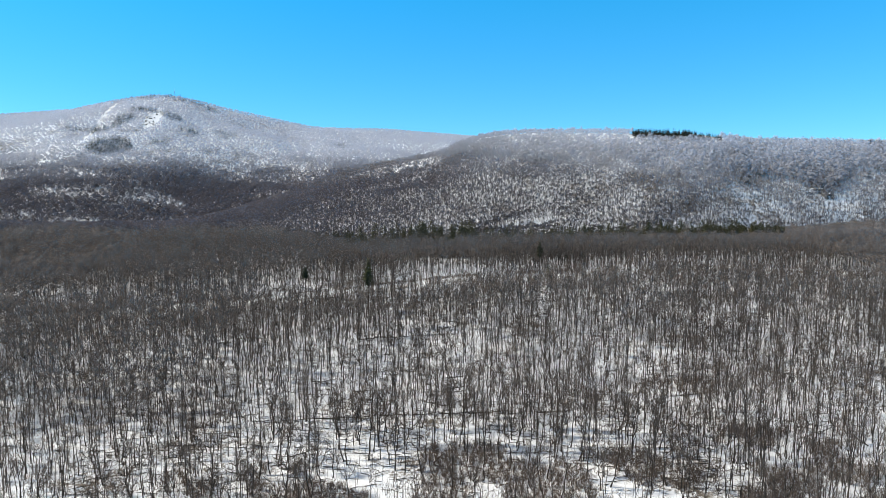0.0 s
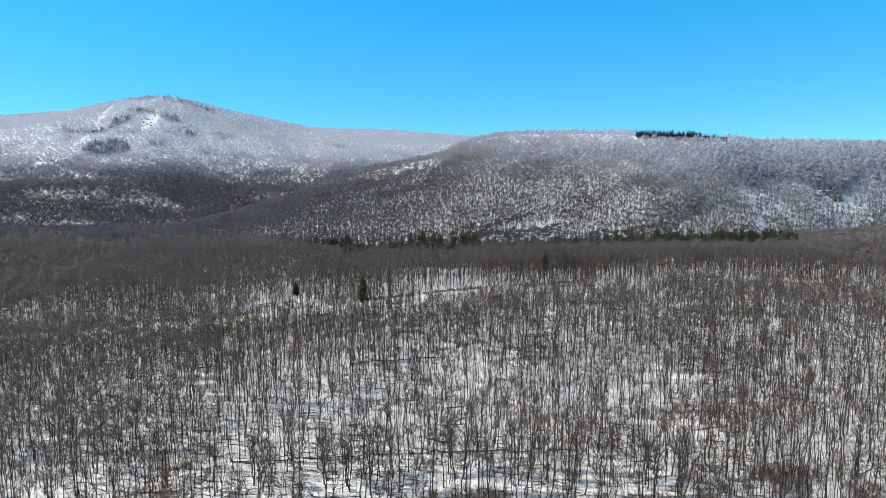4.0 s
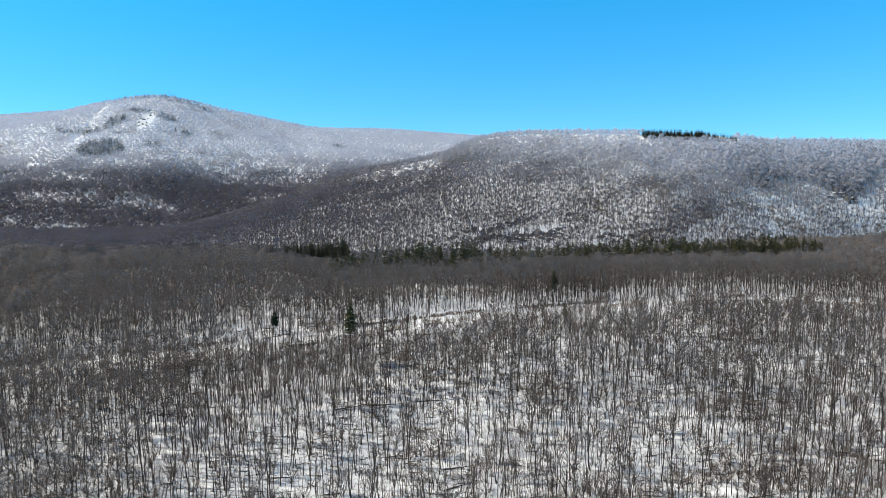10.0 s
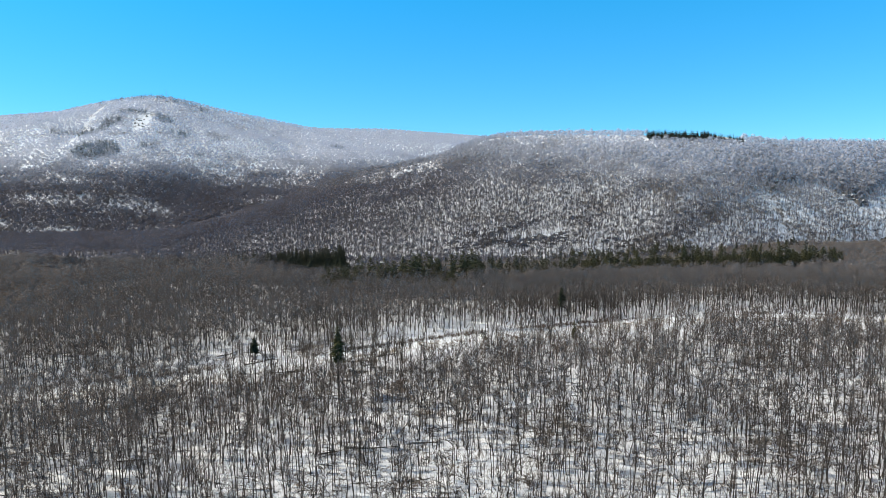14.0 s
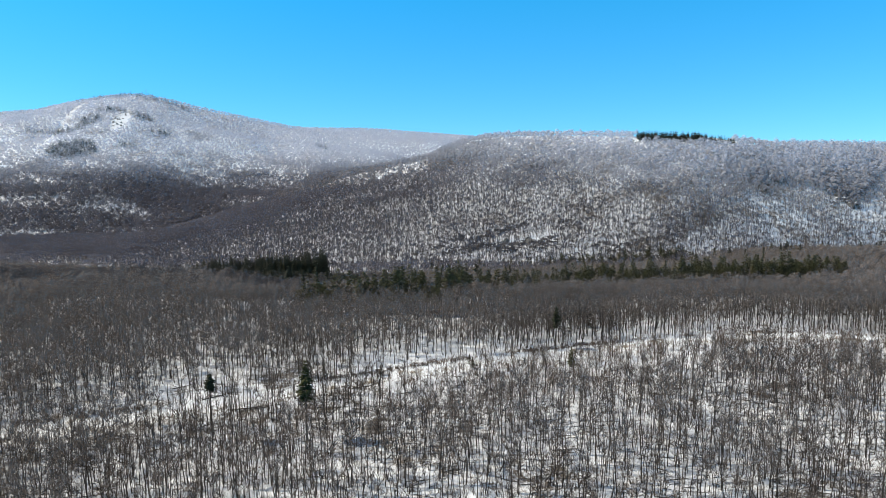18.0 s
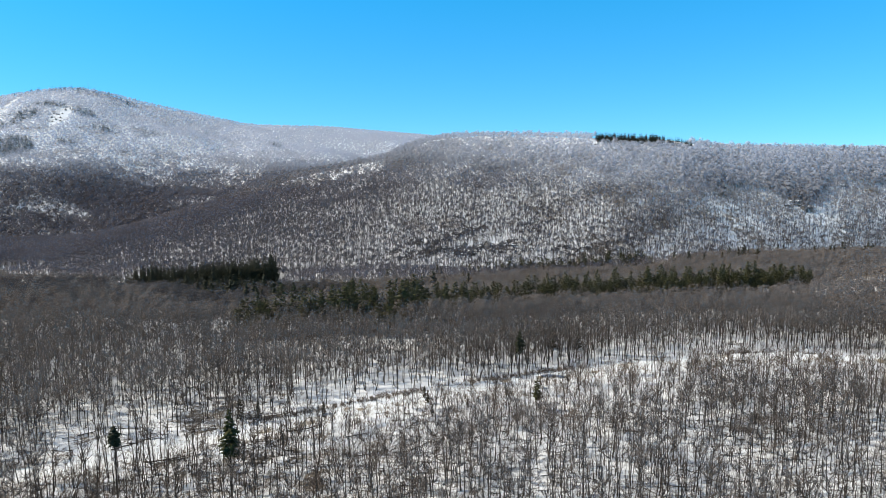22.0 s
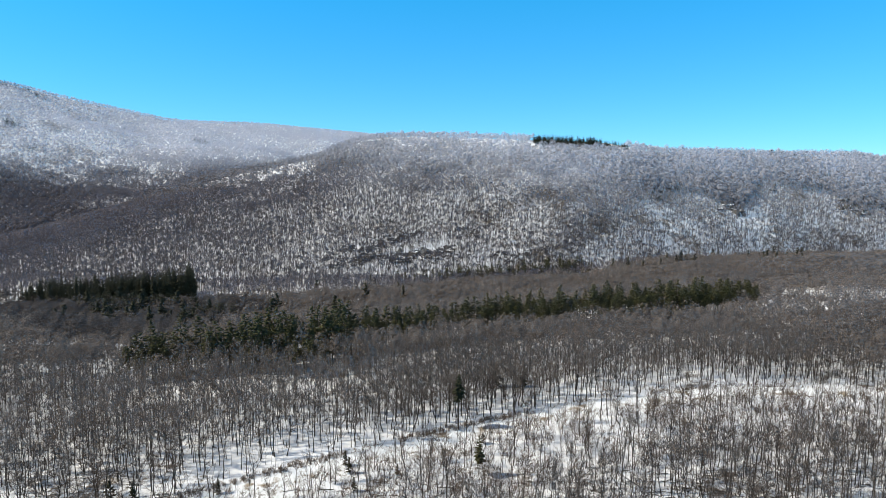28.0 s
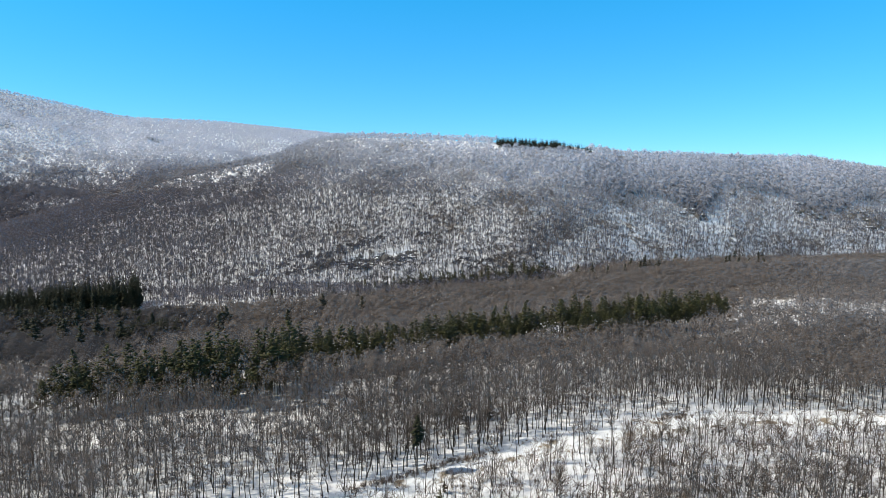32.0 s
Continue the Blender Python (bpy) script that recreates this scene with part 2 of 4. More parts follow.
NEAR_Y = (-900, 60, 150, 198, 230, 262, 305, 350, 400, 460, 530, 600, 680, 790, 920)
NEAR_Z = (-30, -8, -3, -0.5, 4, 12, 18, 24.5, 26.5, 25, 17, 5, -7, -15, -17)
FOOT_X = (-2500, -900, -600, -276, -166, 56, 350, 600, 900, 2500)
FOOT_Y = (1250, 1200, 1090, 950, 925, 905, 892, 945, 985, 1100)
# where the valley's closed wood ends
EDGE_X = (-2500, -900, -600, -276, -166, -20, 56, 160, 350, 600, 900, 2500)
EDGE_Y = (1250, 1000, 935, 850, 785, 795, 812, 850, 885, 945, 985, 1100)
CREST_X = (-2500, -900, -582, -380, -172, -5, 61, 101, 154, 224, 333, 444, 549, 816, 972, 1213, 2500)
CREST_Y = (1500, 1500, 1500, 1500, 1450, 1395, 1365, 1340, 1300, 1245, 1170, 1135, 1130, 1180, 1200, 1250, 1500)
CREST_Z = (-40, -36, -22, 38, 107, 140, 170, 178, 180, 177, 170, 166, 151, 150, 153, 131, 60)
PEAK_X = (-3500, -1585, -1321, -1199, -1077, -976, -876, -793, -613, -494, -216, -58, 123, 600, 2500)
PEAK_Y = (2300, 2300, 2300, 2300, 2300, 2300, 2310, 2350, 2450, 2500, 2600, 2680, 2750, 2800, 2900)
PEAK_Z = (250, 317, 334, 362, 381, 386, 366, 345, 311, 288, 291, 283, 274, 240, 120)


def land(x, y):
    """The height of the ground at places of the plan."""
    x, y = np.asarray(x, float), np.asarray(y, float)
    back = np.clip((y - 380) / 80, 0, 1)
    yy = y - 0.28 * np.clip(x, 0, 500) * back - (road_y(np.clip(x, -400, 480)) - 350) * np.clip(1 - np.abs(y - 350) / 130, 0, 1) * 0.8
    z = eased(yy, NEAR_Y, NEAR_Z, 16)
    z = z + 11 * np.clip((x - 230) / 200, 0, 1) * np.clip((y - 560) / 120, 0, 1) * np.clip((1000 - y) / 80, 0, 1)
    z = z - 5.5 * np.clip((20 - x) / 130, 0, 1) * np.clip(1.6 - np.abs(y - 325) / 60, 0, 1)
    z = z + 9 * np.clip((-x - 98) / 26, 0, 1) * np.exp(-((y - 508) / 44) ** 2)      # wooded knoll at the plateau's edge
    z = z + value_noise(x, y, 60, 3) * 4 + value_noise(x, y, 17, 4) * 1.1
    # the wooded hill across the valley
    fy, cy, cz = eased(x, FOOT_X, FOOT_Y, 40), eased(x, CREST_X, CREST_Y, 25), eased(x, CREST_X, CREST_Z, 18)
    s = (y - fy) / (cy - fy)
    rise = np.where(s < 1, np.clip(s, 0, 1) ** 0.92, 1 - 0.30 * np.clip(s - 1, 0, 3))
    fold = value_noise(x, y, 170, 5) * 9 + value_noise(x, y, 60, 6) * 5
    hill = -17 + (cz + 17) * rise + fold * np.clip(s * (1 - s) * 4, 0, 1) * np.clip((cz + 20) / 150, 0, 1)
    z = np.where(s > 0, np.maximum(z, hill), z)
    # the mountain behind it
    py, pz = eased(x, PEAK_X, PEAK_Y, 40), eased(x, PEAK_X, PEAK_Z, 30)
    q = (y - 1330) / (py - 1330)
    climb = np.where(q < 1, np.clip(q, 0, 1) ** 1.0, 1 - 0.5 * np.clip(q - 1, 0, 3))
    fold = value_noise(x, y, 420, 7) * 70 + value_noise(x, y, 150, 8) * 30
    far = -28 + (pz + 28) * climb + fold * np.clip(q * (1 - q) * 4, 0, 1)
    return np.where(q > 0, np.maximum(z, far), z)


def steps(*spans):
    out = []
    for a, b, d in spans:
        out += list(np.arange(a, b, d))
    return np.array(out + [spans[-1][1]])


def mesh_of(name, verts, faces, materials, which=None):
    me = bpy.data.meshes.new(name)
    verts, faces = np.asarray(verts, np.float32), np.asarray(faces, np.int32)
    k = faces.shape[1]
    me.vertices.add(len(verts))
    me.vertices.foreach_set("co", verts.ravel())
    me.loops.add(faces.size)
    me.loops.foreach_set("vertex_index", faces.ravel())
    me.polygons.add(len(faces))
    me.polygons.foreach_set("loop_start", np.arange(0, faces.size, k, dtype=np.int32))
    me.polygons.foreach_set("loop_total", np.full(len(faces), k, np.int32))
    for m in materials:
        me.materials.append(m)
    if which is not None:
        me.polygons.foreach_set("material_index", np.asarray(which, np.int32))
    me.update(calc_edges=True)
    return me


def sheet(xs, ys, zf):
    gx, gy = np.meshgrid(xs, ys)
    v = np.stack([gx.ravel(), gy.ravel(), zf(gx, gy).ravel()], -1)
    i = np.arange(len(xs) * len(ys)).reshape(len(ys), len(xs))
    f = np.stack([i[:-1, :-1], i[:-1, 1:], i[1:, 1:], i[1:, :-1]], -1).reshape(-1, 4)
    return v, f


GX = steps((-4600, -1600, 150), (-1600, -700, 28), (-700, -260, 14), (-260, 420, 7), (420, 1200, 14), (1200, 1800, 40), (1800, 4600, 150))
GY = steps((-3000, -200, 140), (-200, 100, 20), (100, 560, 6), (560, 1560, 12), (1560, 2900, 24), (2900, 4700, 120))
ground = new("ground", mesh_of("ground", *sheet(GX, GY, land), [SNOW_GROUND]))
ground.data.polygons.foreach_set("use_smooth", np.ones(len(ground.data.polygons), bool))
tagged(ground, "thin patchy snow over brown leaf litter on rolling hills", "ground", kind="structure")

# the forest track: a snowed-over ribbon that crosses the slope
RX = np.arange(-380, 460, 4.0)
track_v, track_f = [], []
for k, w in enumerate((-4.6, -2.4, 0.0, 2.4, 4.6)):
    yy = road_y(RX) + w
    track_v.append(np.stack([RX, yy, land(RX, yy) + (0.10, 0.16, 0.22, 0.16, 0.10)[k]], -1))
track_v = np.concatenate(track_v)
n = len(RX)
for k in range(4):
    i = np.arange(n - 1) + k * n
    track_f.append(np.stack([i, i + 1, i + n + 1, i + n], -1))
track = new("road", mesh_of("road", track_v, np.concatenate(track_f), [TRACK]))
tagged(track, "snow-covered forest track with tan grass showing through", "forest track", kind="structure")


# ---- shapes of trees ----
rng = np.random.default_rng(7)


class Shape:
    """Triangles in two materials, gathered and then scattered."""

    def __init__(self):
        self.v, self.f, self.m, self.n = [], [], [], 0

    def add(self, v, f, mat):
        v, f = np.asarray(v, float), np.asarray(f, int)
        self.v.append(v)
        self.f.append(f + self.n)
        self.m.append(np.full(len(f), mat))
        self.n += len(v)

    def tube(self, pts, radii, sides, mat):
        pts = np.asarray(pts, float)
        ways = np.gradient(pts, axis=0)
        rings = []
        for p, w, r in zip(pts, ways, radii):
            w = w / (np.linalg.norm(w) + 1e-9)
            a = np.cross(w, (0.3, 1, 0.1))
            a /= np.linalg.norm(a)
            b = np.cross(w, a)
            th = np.arange(sides) * 2 * np.pi / sides
            rings.append(p + r * (np.cos(th)[:, None] * a + np.sin(th)[:, None] * b))
        v, f = np.concatenate(rings), []
        for k in range(len(pts) - 1):
            for s in range(sides):
                a, b = k * sides + s, k * sides + (s + 1) % sides
                f += [(a, b, b + sides), (a, b + sides, a + sides)]
        self.add(v, f, mat)

    def blade(self, p, way, length, width, mat):
        """A thin twig: a sliver that is turned at random about its own way."""
        way = way / np.linalg.norm(way)
        a = np.cross(way, rng.normal(size=3))
        a /= np.linalg.norm(a) + 1e-9
        p = np.asarray(p, float)
        self.add([p - a * width / 2, p + a * width / 2, p + way * length], [(0, 1, 2)], mat)

    def arrays(self):
        return np.concatenate(self.v), np.concatenate(self.f), np.concatenate(self.m)


def hardwood(height, spread, forks, limbs, twigs, twig_w, sides=3, bends=4, stems=1, thick=0.16, low=0.45, crook=0.012, fine=False, lead=0.70):
    """A leafless forest tree: a crooked trunk that forks into leaders, side limbs, and many fine twigs round them."""
    s = Shape()
    for k in range(stems):
        h = height * (1 if k == 0 else rng.uniform(0.65, 0.95))
        lean = rng.normal(size=2) * (0.035 if stems == 1 else 0.17)
        split = h * rng.uniform(low, low + 0.2)
        zs = np.linspace(0, split, bends + 1)
        off = np.cumsum(rng.normal(size=(bends + 1, 2)) * h * crook, axis=0)
        axis = np.stack([lean[0] * zs + off[:, 0] - off[0, 0], lean[1] * zs + off[:, 1] - off[0, 1], zs - 0.25], -1)
        r0 = thick * (1.0 if stems == 1 else 0.72)
        rad = r0 * (1 - 0.38 * np.linspace(0, 1, bends + 1))
        rad[0] *= 1.3
        s.tube(axis, rad, sides, 0)
        top, boughs, a0 = axis[-1], [], rng.uniform(0, 6.28)
        for j in range(forks):
            az = a0 + (j + rng.uniform(-0.3, 0.3)) * 2 * np.pi / forks
            out = np.array([math.cos(az), math.sin(az), 0]) * spread * (rng.uniform(0.1, 0.4) if j == 0 else rng.uniform(0.45, 1.0))
            rise = (h - split) * (1.0 if j == 0 else rng.uniform(0.6, 0.98))
            mid = top + out * rng.uniform(0.45, 0.7) + (0, 0, rise * rng.uniform(0.35, 0.5)) + rng.normal(size=3) * 0.25
            tip = top + out + (lean[0] * rise, lean[1] * rise, rise)
            r = r0 * lead * (0.85 if j == 0 else rng.uniform(0.55, 0.8))
            s.tube([top - (0, 0, 0.1), mid, tip], [r, r * 0.6, 0.014], 3, 0)
            boughs.append((top, mid, tip))
        for j in range(limbs):
            if rng.uniform() < 0.7:
                b = boughs[rng.integers(0, forks)]
                u = rng.uniform(0.1, 0.85)
                base = b[0] + (b[1] - b[0]) * u * 2 if u < 0.5 else b[1] + (b[2] - b[1]) * (u * 2 - 1)
            else:
                base = axis[-1] + (axis[-2] - axis[-1]) * rng.uniform(0.0, 1.3)
            az = rng.uniform(0, 6.28)
            reach = spread * rng.uniform(0.35, 0.95)
            tip = base + np.array([math.cos(az), math.sin(az), 0]) * reach + (0, 0, reach * rng.uniform(0.35, 1.4))
            mid = (base + tip) / 2 + (0, 0, reach * -0.08)
            r = r0 * 0.42 * lead + 0.014
            if fine:
                s.tube([base, mid, tip], [r, r * 0.7, 0.010], 3, 0)
            else:
                s.blade(base, tip - base, np.linalg.norm(tip - base), r * 2.2, 0)
            boughs.append((base, mid, tip))
        for _ in range(twigs // stems):
            b = boughs[rng.integers(0, len(boughs))]
            w = rng.uniform(0.2, 1.0)
            p = b[0] + (b[1] - b[0]) * w * 2 if w < 0.5 else b[1] + (b[2] - b[1]) * (w * 2 - 1)
            out = (p - top) * (1, 1, 0.3)
            way = out / (np.linalg.norm(out) + 0.5) * 0.8 + rng.normal(size=3) * 0.55 + (0, 0, 0.65)
            s.blade(p, way, rng.uniform(0.9, 2.6) * spread / 2.8, twig_w * rng.uniform(0.6, 1.35), 1)
    return s.arrays()


def far_hardwood(height, spread, twigs, width, trunk_w, low=0.42):
    """The same tree where it stands far off: a trunk and a rounded fan of coarse twigs."""
    s = Shape()
    lean = rng.normal(size=2) * 0.03
    ring = [(trunk_w * math.cos(a), trunk_w * math.sin(a), -0.4) for a in (0.3, 2.4, 4.5)]
    s.add(ring + [(lean[0] * height, lean[1] * height, height * 0.97)], [(0, 1, 3), (1, 2, 3), (2, 0, 3)], 0)
    half = height * (1 - low) / 2
    middle = np.array([lean[0] * height, lean[1] * height, height - half])
    for k in range(twigs):
        a, up = rng.uniform(0, 6.28), rng.uniform(-0.55, 1.0)
        flat = math.sqrt(1 - up * up)
        tip = middle + np.array([math.cos(a) * flat * spread, math.sin(a) * flat * spread, up * half]) * rng.uniform(0.78, 1.08)
        root = np.array([0, 0, 1.0]) * height * (low * 0.9 + 0.35 * rng.uniform() * (1 - low))
        p = root + (tip - root) * rng.uniform(0.35, 0.6)
        span = np.linalg.norm(tip - p)
        if rng.uniform() < 0.5:
            s.blade(p, tip - p, span, width * rng.uniform(0.6, 1.4), 1)
        else:
            s.blade(tip, p - tip, span, width * rng.uniform(0.6, 1.4), 1)
    return s.arrays()


def puffy_hardwood(height, spread, sprays, size, trunk_w, low=0.3):
    """A tree seen from afar: a trunk and a domed crown of small sprays that face outwards."""
    s = Shape()
    ring = [(trunk_w * math.cos(a), trunk_w * math.sin(a), -0.4) for a in (0.3, 2.4, 4.5)]
    s.add(ring + [(0, 0, height * 0.9)], [(0, 1, 3), (1, 2, 3), (2, 0, 3)], 0)
    half = height * (1 - low) / 2
    for k in range(sprays):
        a, up = rng.uniform(0, 6.28), rng.uniform(-0.35, 1.0)
        flat = math.sqrt(1 - up * up)
        out = np.array([math.cos(a) * flat, math.sin(a) * flat, up])
        p = np.array([0, 0, height - half]) + out * (spread, spread, half) * rng.uniform(0.7, 1.1)
        out = out * (1 / spread, 1 / spread, 1 / half) * spread + rng.normal(size=3) * 0.13
        e = np.cross(out, rng.normal(size=3))
        e /= np.linalg.norm(e) + 1e-9
        g = np.cross(out / np.linalg.norm(out), e)
        r = size * rng.uniform(0.6, 1.3)
        s.add([p + r * e, p + r * (g * 0.8 - e * 0.6), p - r * (g * 0.8 + e * 0.5)], [(0, 1, 2)], 1)
    return s.arrays()


def conifer(height, width, whorls, boughs, bare=0.1, ragged=0.25, taper=0.75):
    """A needle tree: a straight trunk and whorls of drooping boughs, each a bent, pointed, double-sided tuft."""
    s = Shape()
    s.tube([(0, 0, -0.3), (0, 0, height * 0.5), (0, 0, height * 0.97)], [height * 0.013, height * 0.009, 0.02], 5, 0)
    for k in range(whorls):
        u = bare + (1 - bare) * (k + rng.uniform(-0.3, 0.3)) / whorls
        z = height * min(max(u, bare), 0.985)
        reach0 = width * ((1.04 - u) / (1.04 - bare)) ** taper * min(1.0, 0.6 + 4 * (u - bare))
        a0 = rng.uniform(0, 6.28)
        for j in range(boughs):
            az = a0 + (j + rng.uniform(-0.3, 0.3)) * 2 * np.pi / boughs
            reach = reach0 * rng.uniform(1 - ragged, 1 + ragged * 0.6)
            out, side = np.array([math.cos(az), math.sin(az), 0]), np.array([-math.sin(az), math.cos(az), 0])
            wide, drop = reach * rng.uniform(0.20, 0.34) + 0.12, reach * rng.uniform(-0.10, 0.40)
            lift = (0, 0, reach * 0.10 + 0.06)
            p = np.array([0, 0, min(z + rng.normal() * height * 0.022, height * 0.985)])
            v = [p, p + out * reach * 0.55 + side * wide - (0, 0, drop * 0.3), p + out * reach * 0.5 + np.array(lift), p + out * reach * 0.55 - side * wide - (0, 0, drop * 0.3),
                 p + out * reach - (0, 0, drop), p + out * reach * 0.5 - (0, 0, drop * 0.8 + 0.10)]
            s.add(v, [(0, 1, 2), (0, 2, 3), (1, 4, 2), (2, 4, 3), (0, 5, 1), (0, 3, 5), (1, 5, 4), (5, 3, 4)], 1)
    v = s.arrays()
    return v


def pine(height, width, tufts, bare=0.45, taper=0.7):
    """A forest pine: a bare lower trunk and, above, loose tufts of needles at the ends of uneven limbs."""
    s = Shape()
    s.tube([(0, 0, -0.3), (0, 0, height * 0.5), (0, 0, height * 0.97)], [height * 0.012, height * 0.009, 0.02], 5, 0)
    lobes, sway = rng.uniform(0, 6.28, 3), rng.normal(size=2) * 0.02
    for k in range(tufts):
        u = bare + (0.99 - bare) * (k + rng.uniform()) / tufts
        az = rng.uniform(0, 6.28)
        reach = width * ((1.03 - u) / (1.03 - bare)) ** taper * min(1.0, 0.55 + 3 * (u - bare))
        reach *= (0.8 + 0.3 * math.sin(2 * az + lobes[0] + 9 * u) + 0.2 * math.sin(3 * az + lobes[1])) * math.sqrt(rng.uniform(0.12, 1.0))
        out, side = np.array([math.cos(az), math.sin(az), rng.normal() * 0.2]), np.array([-math.sin(az), math.cos(az), rng.normal() * 0.2])
        p = out * reach + (sway[0] * height * u, sway[1] * height * u, height * u)
        r = rng.uniform(0.45, 1.2) * (1.25 - 0.6 * u)
        v = [p + out * r * 1.7 + (0, 0, r * rng.uniform(-0.1, 0.5)), p + side * r * 0.8, p - side * r * 0.8, p - out * r * 1.1, p + (0, 0, r * rng.uniform(0.25, 0.5)), p - (0, 0, r * 0.22)]
        s.add(v, [(0, 1, 4), (1, 3, 4), (3, 2, 4), (2, 0, 4), (1, 0, 5), (2, 3, 5), (0, 2, 5), (3, 1, 5)], 1)
    return s.arrays()


def scattered(name, shapes, places, sizes, materials, turn=None):
    """One mesh of many copies: places is an n x 3 list of feet, sizes the scale of each."""
    places, sizes = np.asarray(places, float), np.asarray(sizes, float)
    pick = rng.integers(0, len(shapes), len(places))
    spin = rng.uniform(0, 2 * np.pi, len(places)) if turn is None else turn
    vs, fs, ms, base = [], [], [], 0
    for k, (v, f, m) in enumerate(shapes):
        idx = np.nonzero(pick == k)[0]
        if not len(idx):
            continue
        c, s_ = np.cos(spin[idx])[:, None], np.sin(spin[idx])[:, None]
        sc = sizes[idx][:, None]
        x = (v[None, :, 0] * c - v[None, :, 1] * s_) * sc + places[idx, 0][:, None]
        y = (v[None, :, 0] * s_ + v[None, :, 1] * c) * sc + places[idx, 1][:, None]
        z = v[None, :, 2] * sc + places[idx, 2][:, None]
        vs.append(np.stack([x, y, z], -1).reshape(-1, 3))
        fs.append((f[None] + (np.arange(len(idx)) * len(v))[:, None, None] + base).reshape(-1, 3))
        ms.append(np.tile(m, len(idx)))
        base += len(idx) * len(v)
    return mesh_of(name, np.concatenate(vs), np.concatenate(fs), materials, np.concatenate(ms))


def jittered(x0, x1, y0, y1, d, loose=0.48):
    gx, gy = np.meshgrid(np.arange(x0, x1, d), np.arange(y0, y1, d))
    n = gx.size
    return gx.ravel() + rng.uniform(-loose, loose, n) * d, gy.ravel() + rng.uniform(-loose, loose, n) * d


def in_sight(x, y, spare=2.0):
    """The part of the plan that the valley's flight looks over."""
    a = np.degrees(np.arctan2(x, y))
    b = np.degrees(np.arctan2(x - 20, y - 190))
    return ((np.abs(a) < 36 + spare) | ((b > -23 - spare) & (b < 50 + spare) & (y > 230))) & (y > 120)


def feet(x, y):
    return np.stack([x, y, land(x, y)], -1)


def forest(name, label, shapes, x, y, lo, hi, materials=None):
    at = feet(x, y)
    size = rng.uniform(lo, hi, len(x)) * (1 - 0.36 * np.clip((at[:, 2] - 95) / 70, 0, 1))   # stunted towards the tops
    ob = new(name, scattered(name, shapes, at, size, materials or [BARK, TWIG]))
    return tagged(ob, label, "trees", kind="stuff")


def part(name, me, parent, label=""):
    ob = new(name, me)
    ob.parent = parent
    return tagged(ob, label)


def thing(name, m, label, category, group=""):
    ob = new(name)
    ob.matrix_basis = m
    return tagged(ob, label, category, group)


def split_parts(arrays, mats, names, parent):
    v, f, m = arrays
    for k, nm in enumerate(names):
        part(nm, mesh_of(nm, v, f[m == k], [mats[k]]), parent)


# ---- the near woods ----
BELT_X = (-78, -60, -40, -20, 0, 18, 28, 49, 80, 117, 160, 202, 246, 290)
BELT_LOW = (449, 448, 447, 447, 440, 442, 474, 482, 494, 496, 499, 504, 514, 532)
BELT_HIGH = (460, 463, 472, 480, 488, 502, 502, 504, 514, 522, 533, 540, 545, 545)


def clear_of_road(x, y, near, far):
    d = y - road_y(np.clip(x, -400, 480))
    return (d < -near) | (d > far)


x, y = jittered(-420, 560, 128, 470, 3.3)
d_road = y - road_y(np.clip(x, -400, 480))
keep = in_sight(x, y) & clear_of_road(x, y, np.where(x > -45, 6.5, 5.0), 4.8)
chance = 0.78 + 0.50 * value_noise(x, y, 26, 11) + 0.20 * value_noise(x, y, 70, 17)
chance -= 0.24 * np.clip(1.5 - np.abs(d_road - 13) / 8, 0, 1) * (x < 80) * np.clip((x + 130) / 60, 0, 1)          # open strip above the track
chance -= 0.16 * np.clip(1.4 - np.abs(d_road + 14) / 9, 0, 1) * (x < 30)
chance += 0.04 * np.clip((x - 50) / 40, 0, 1) * (y < 300) + 0.06 * (d_road > 30) + -0.06 * (d_road > 20) * np.clip((-x - 10) / 30, 0, 1) * (x > -110) + 0.20 * (d_road > 11) * (x > 45) + 0.30 * np.clip((-x - 30) / 50, 0, 1) * (d_road < -8) + 0.05 * (d_road < -9) * (d_road > -50) * (x > -15)
chance += 0.25 * (x < -105) * (y > 250)
for cx, cy, rx, ry, more in ((80, 248, 18, 14, 0.32), (115, 312, 34, 16, -0.28), (-98, 220, 20, 14, -0.38)):      # thicker and thinner places
    chance += more * np.exp(-(((x - cx) / rx) ** 2) - ((y - cy) / ry) ** 2)
chance *= np.maximum(np.interp(y, (128, 180, 205, 225), (0.50, 0.58, 0.85, 1.0)), np.clip((x - 45) / 25, 0, 1))
keep &= rng.uniform(size=len(x)) < chance
# scrub opening at the foot of the slope
keep &= rng.uniform(size=len(x)) > 0.85 * np.exp(-(((x - 12) / 60) ** 4) - ((y - 158) / 13) ** 2)
for a, b in ((-67, 305), (-36, 302), (58, 377), (58, 349)):
    keep &= (x - a) ** 2 + (y - b) ** 2 > 3.2**2
pines = (x > -80) & (x < 290) & (y > np.interp(x, BELT_X, BELT_LOW) - 26) & (rng.uniform(size=len(x)) < 0.66)
keep &= ~pines
x, y = x[keep], y[keep]
d_road = y - road_y(np.clip(x, -400, 480))
young = (d_road < -6) & (d_road > -46) & (x > -15) & (rng.uniform(size=len(x)) < 0.75)
edge = (d_road > 5) & (d_road < 15) & (x > -70) & (x < 190) & (y < 404)
front = (np.abs(x - 5) < 60) & (y > 150) & (y < 196) & ~young
own = edge | front
own_idx = np.nonzero(own)[0]
own_idx = own_idx[rng.permutation(len(own_idx))[:296]]
own = np.zeros(len(x), bool)
own[own_idx] = True

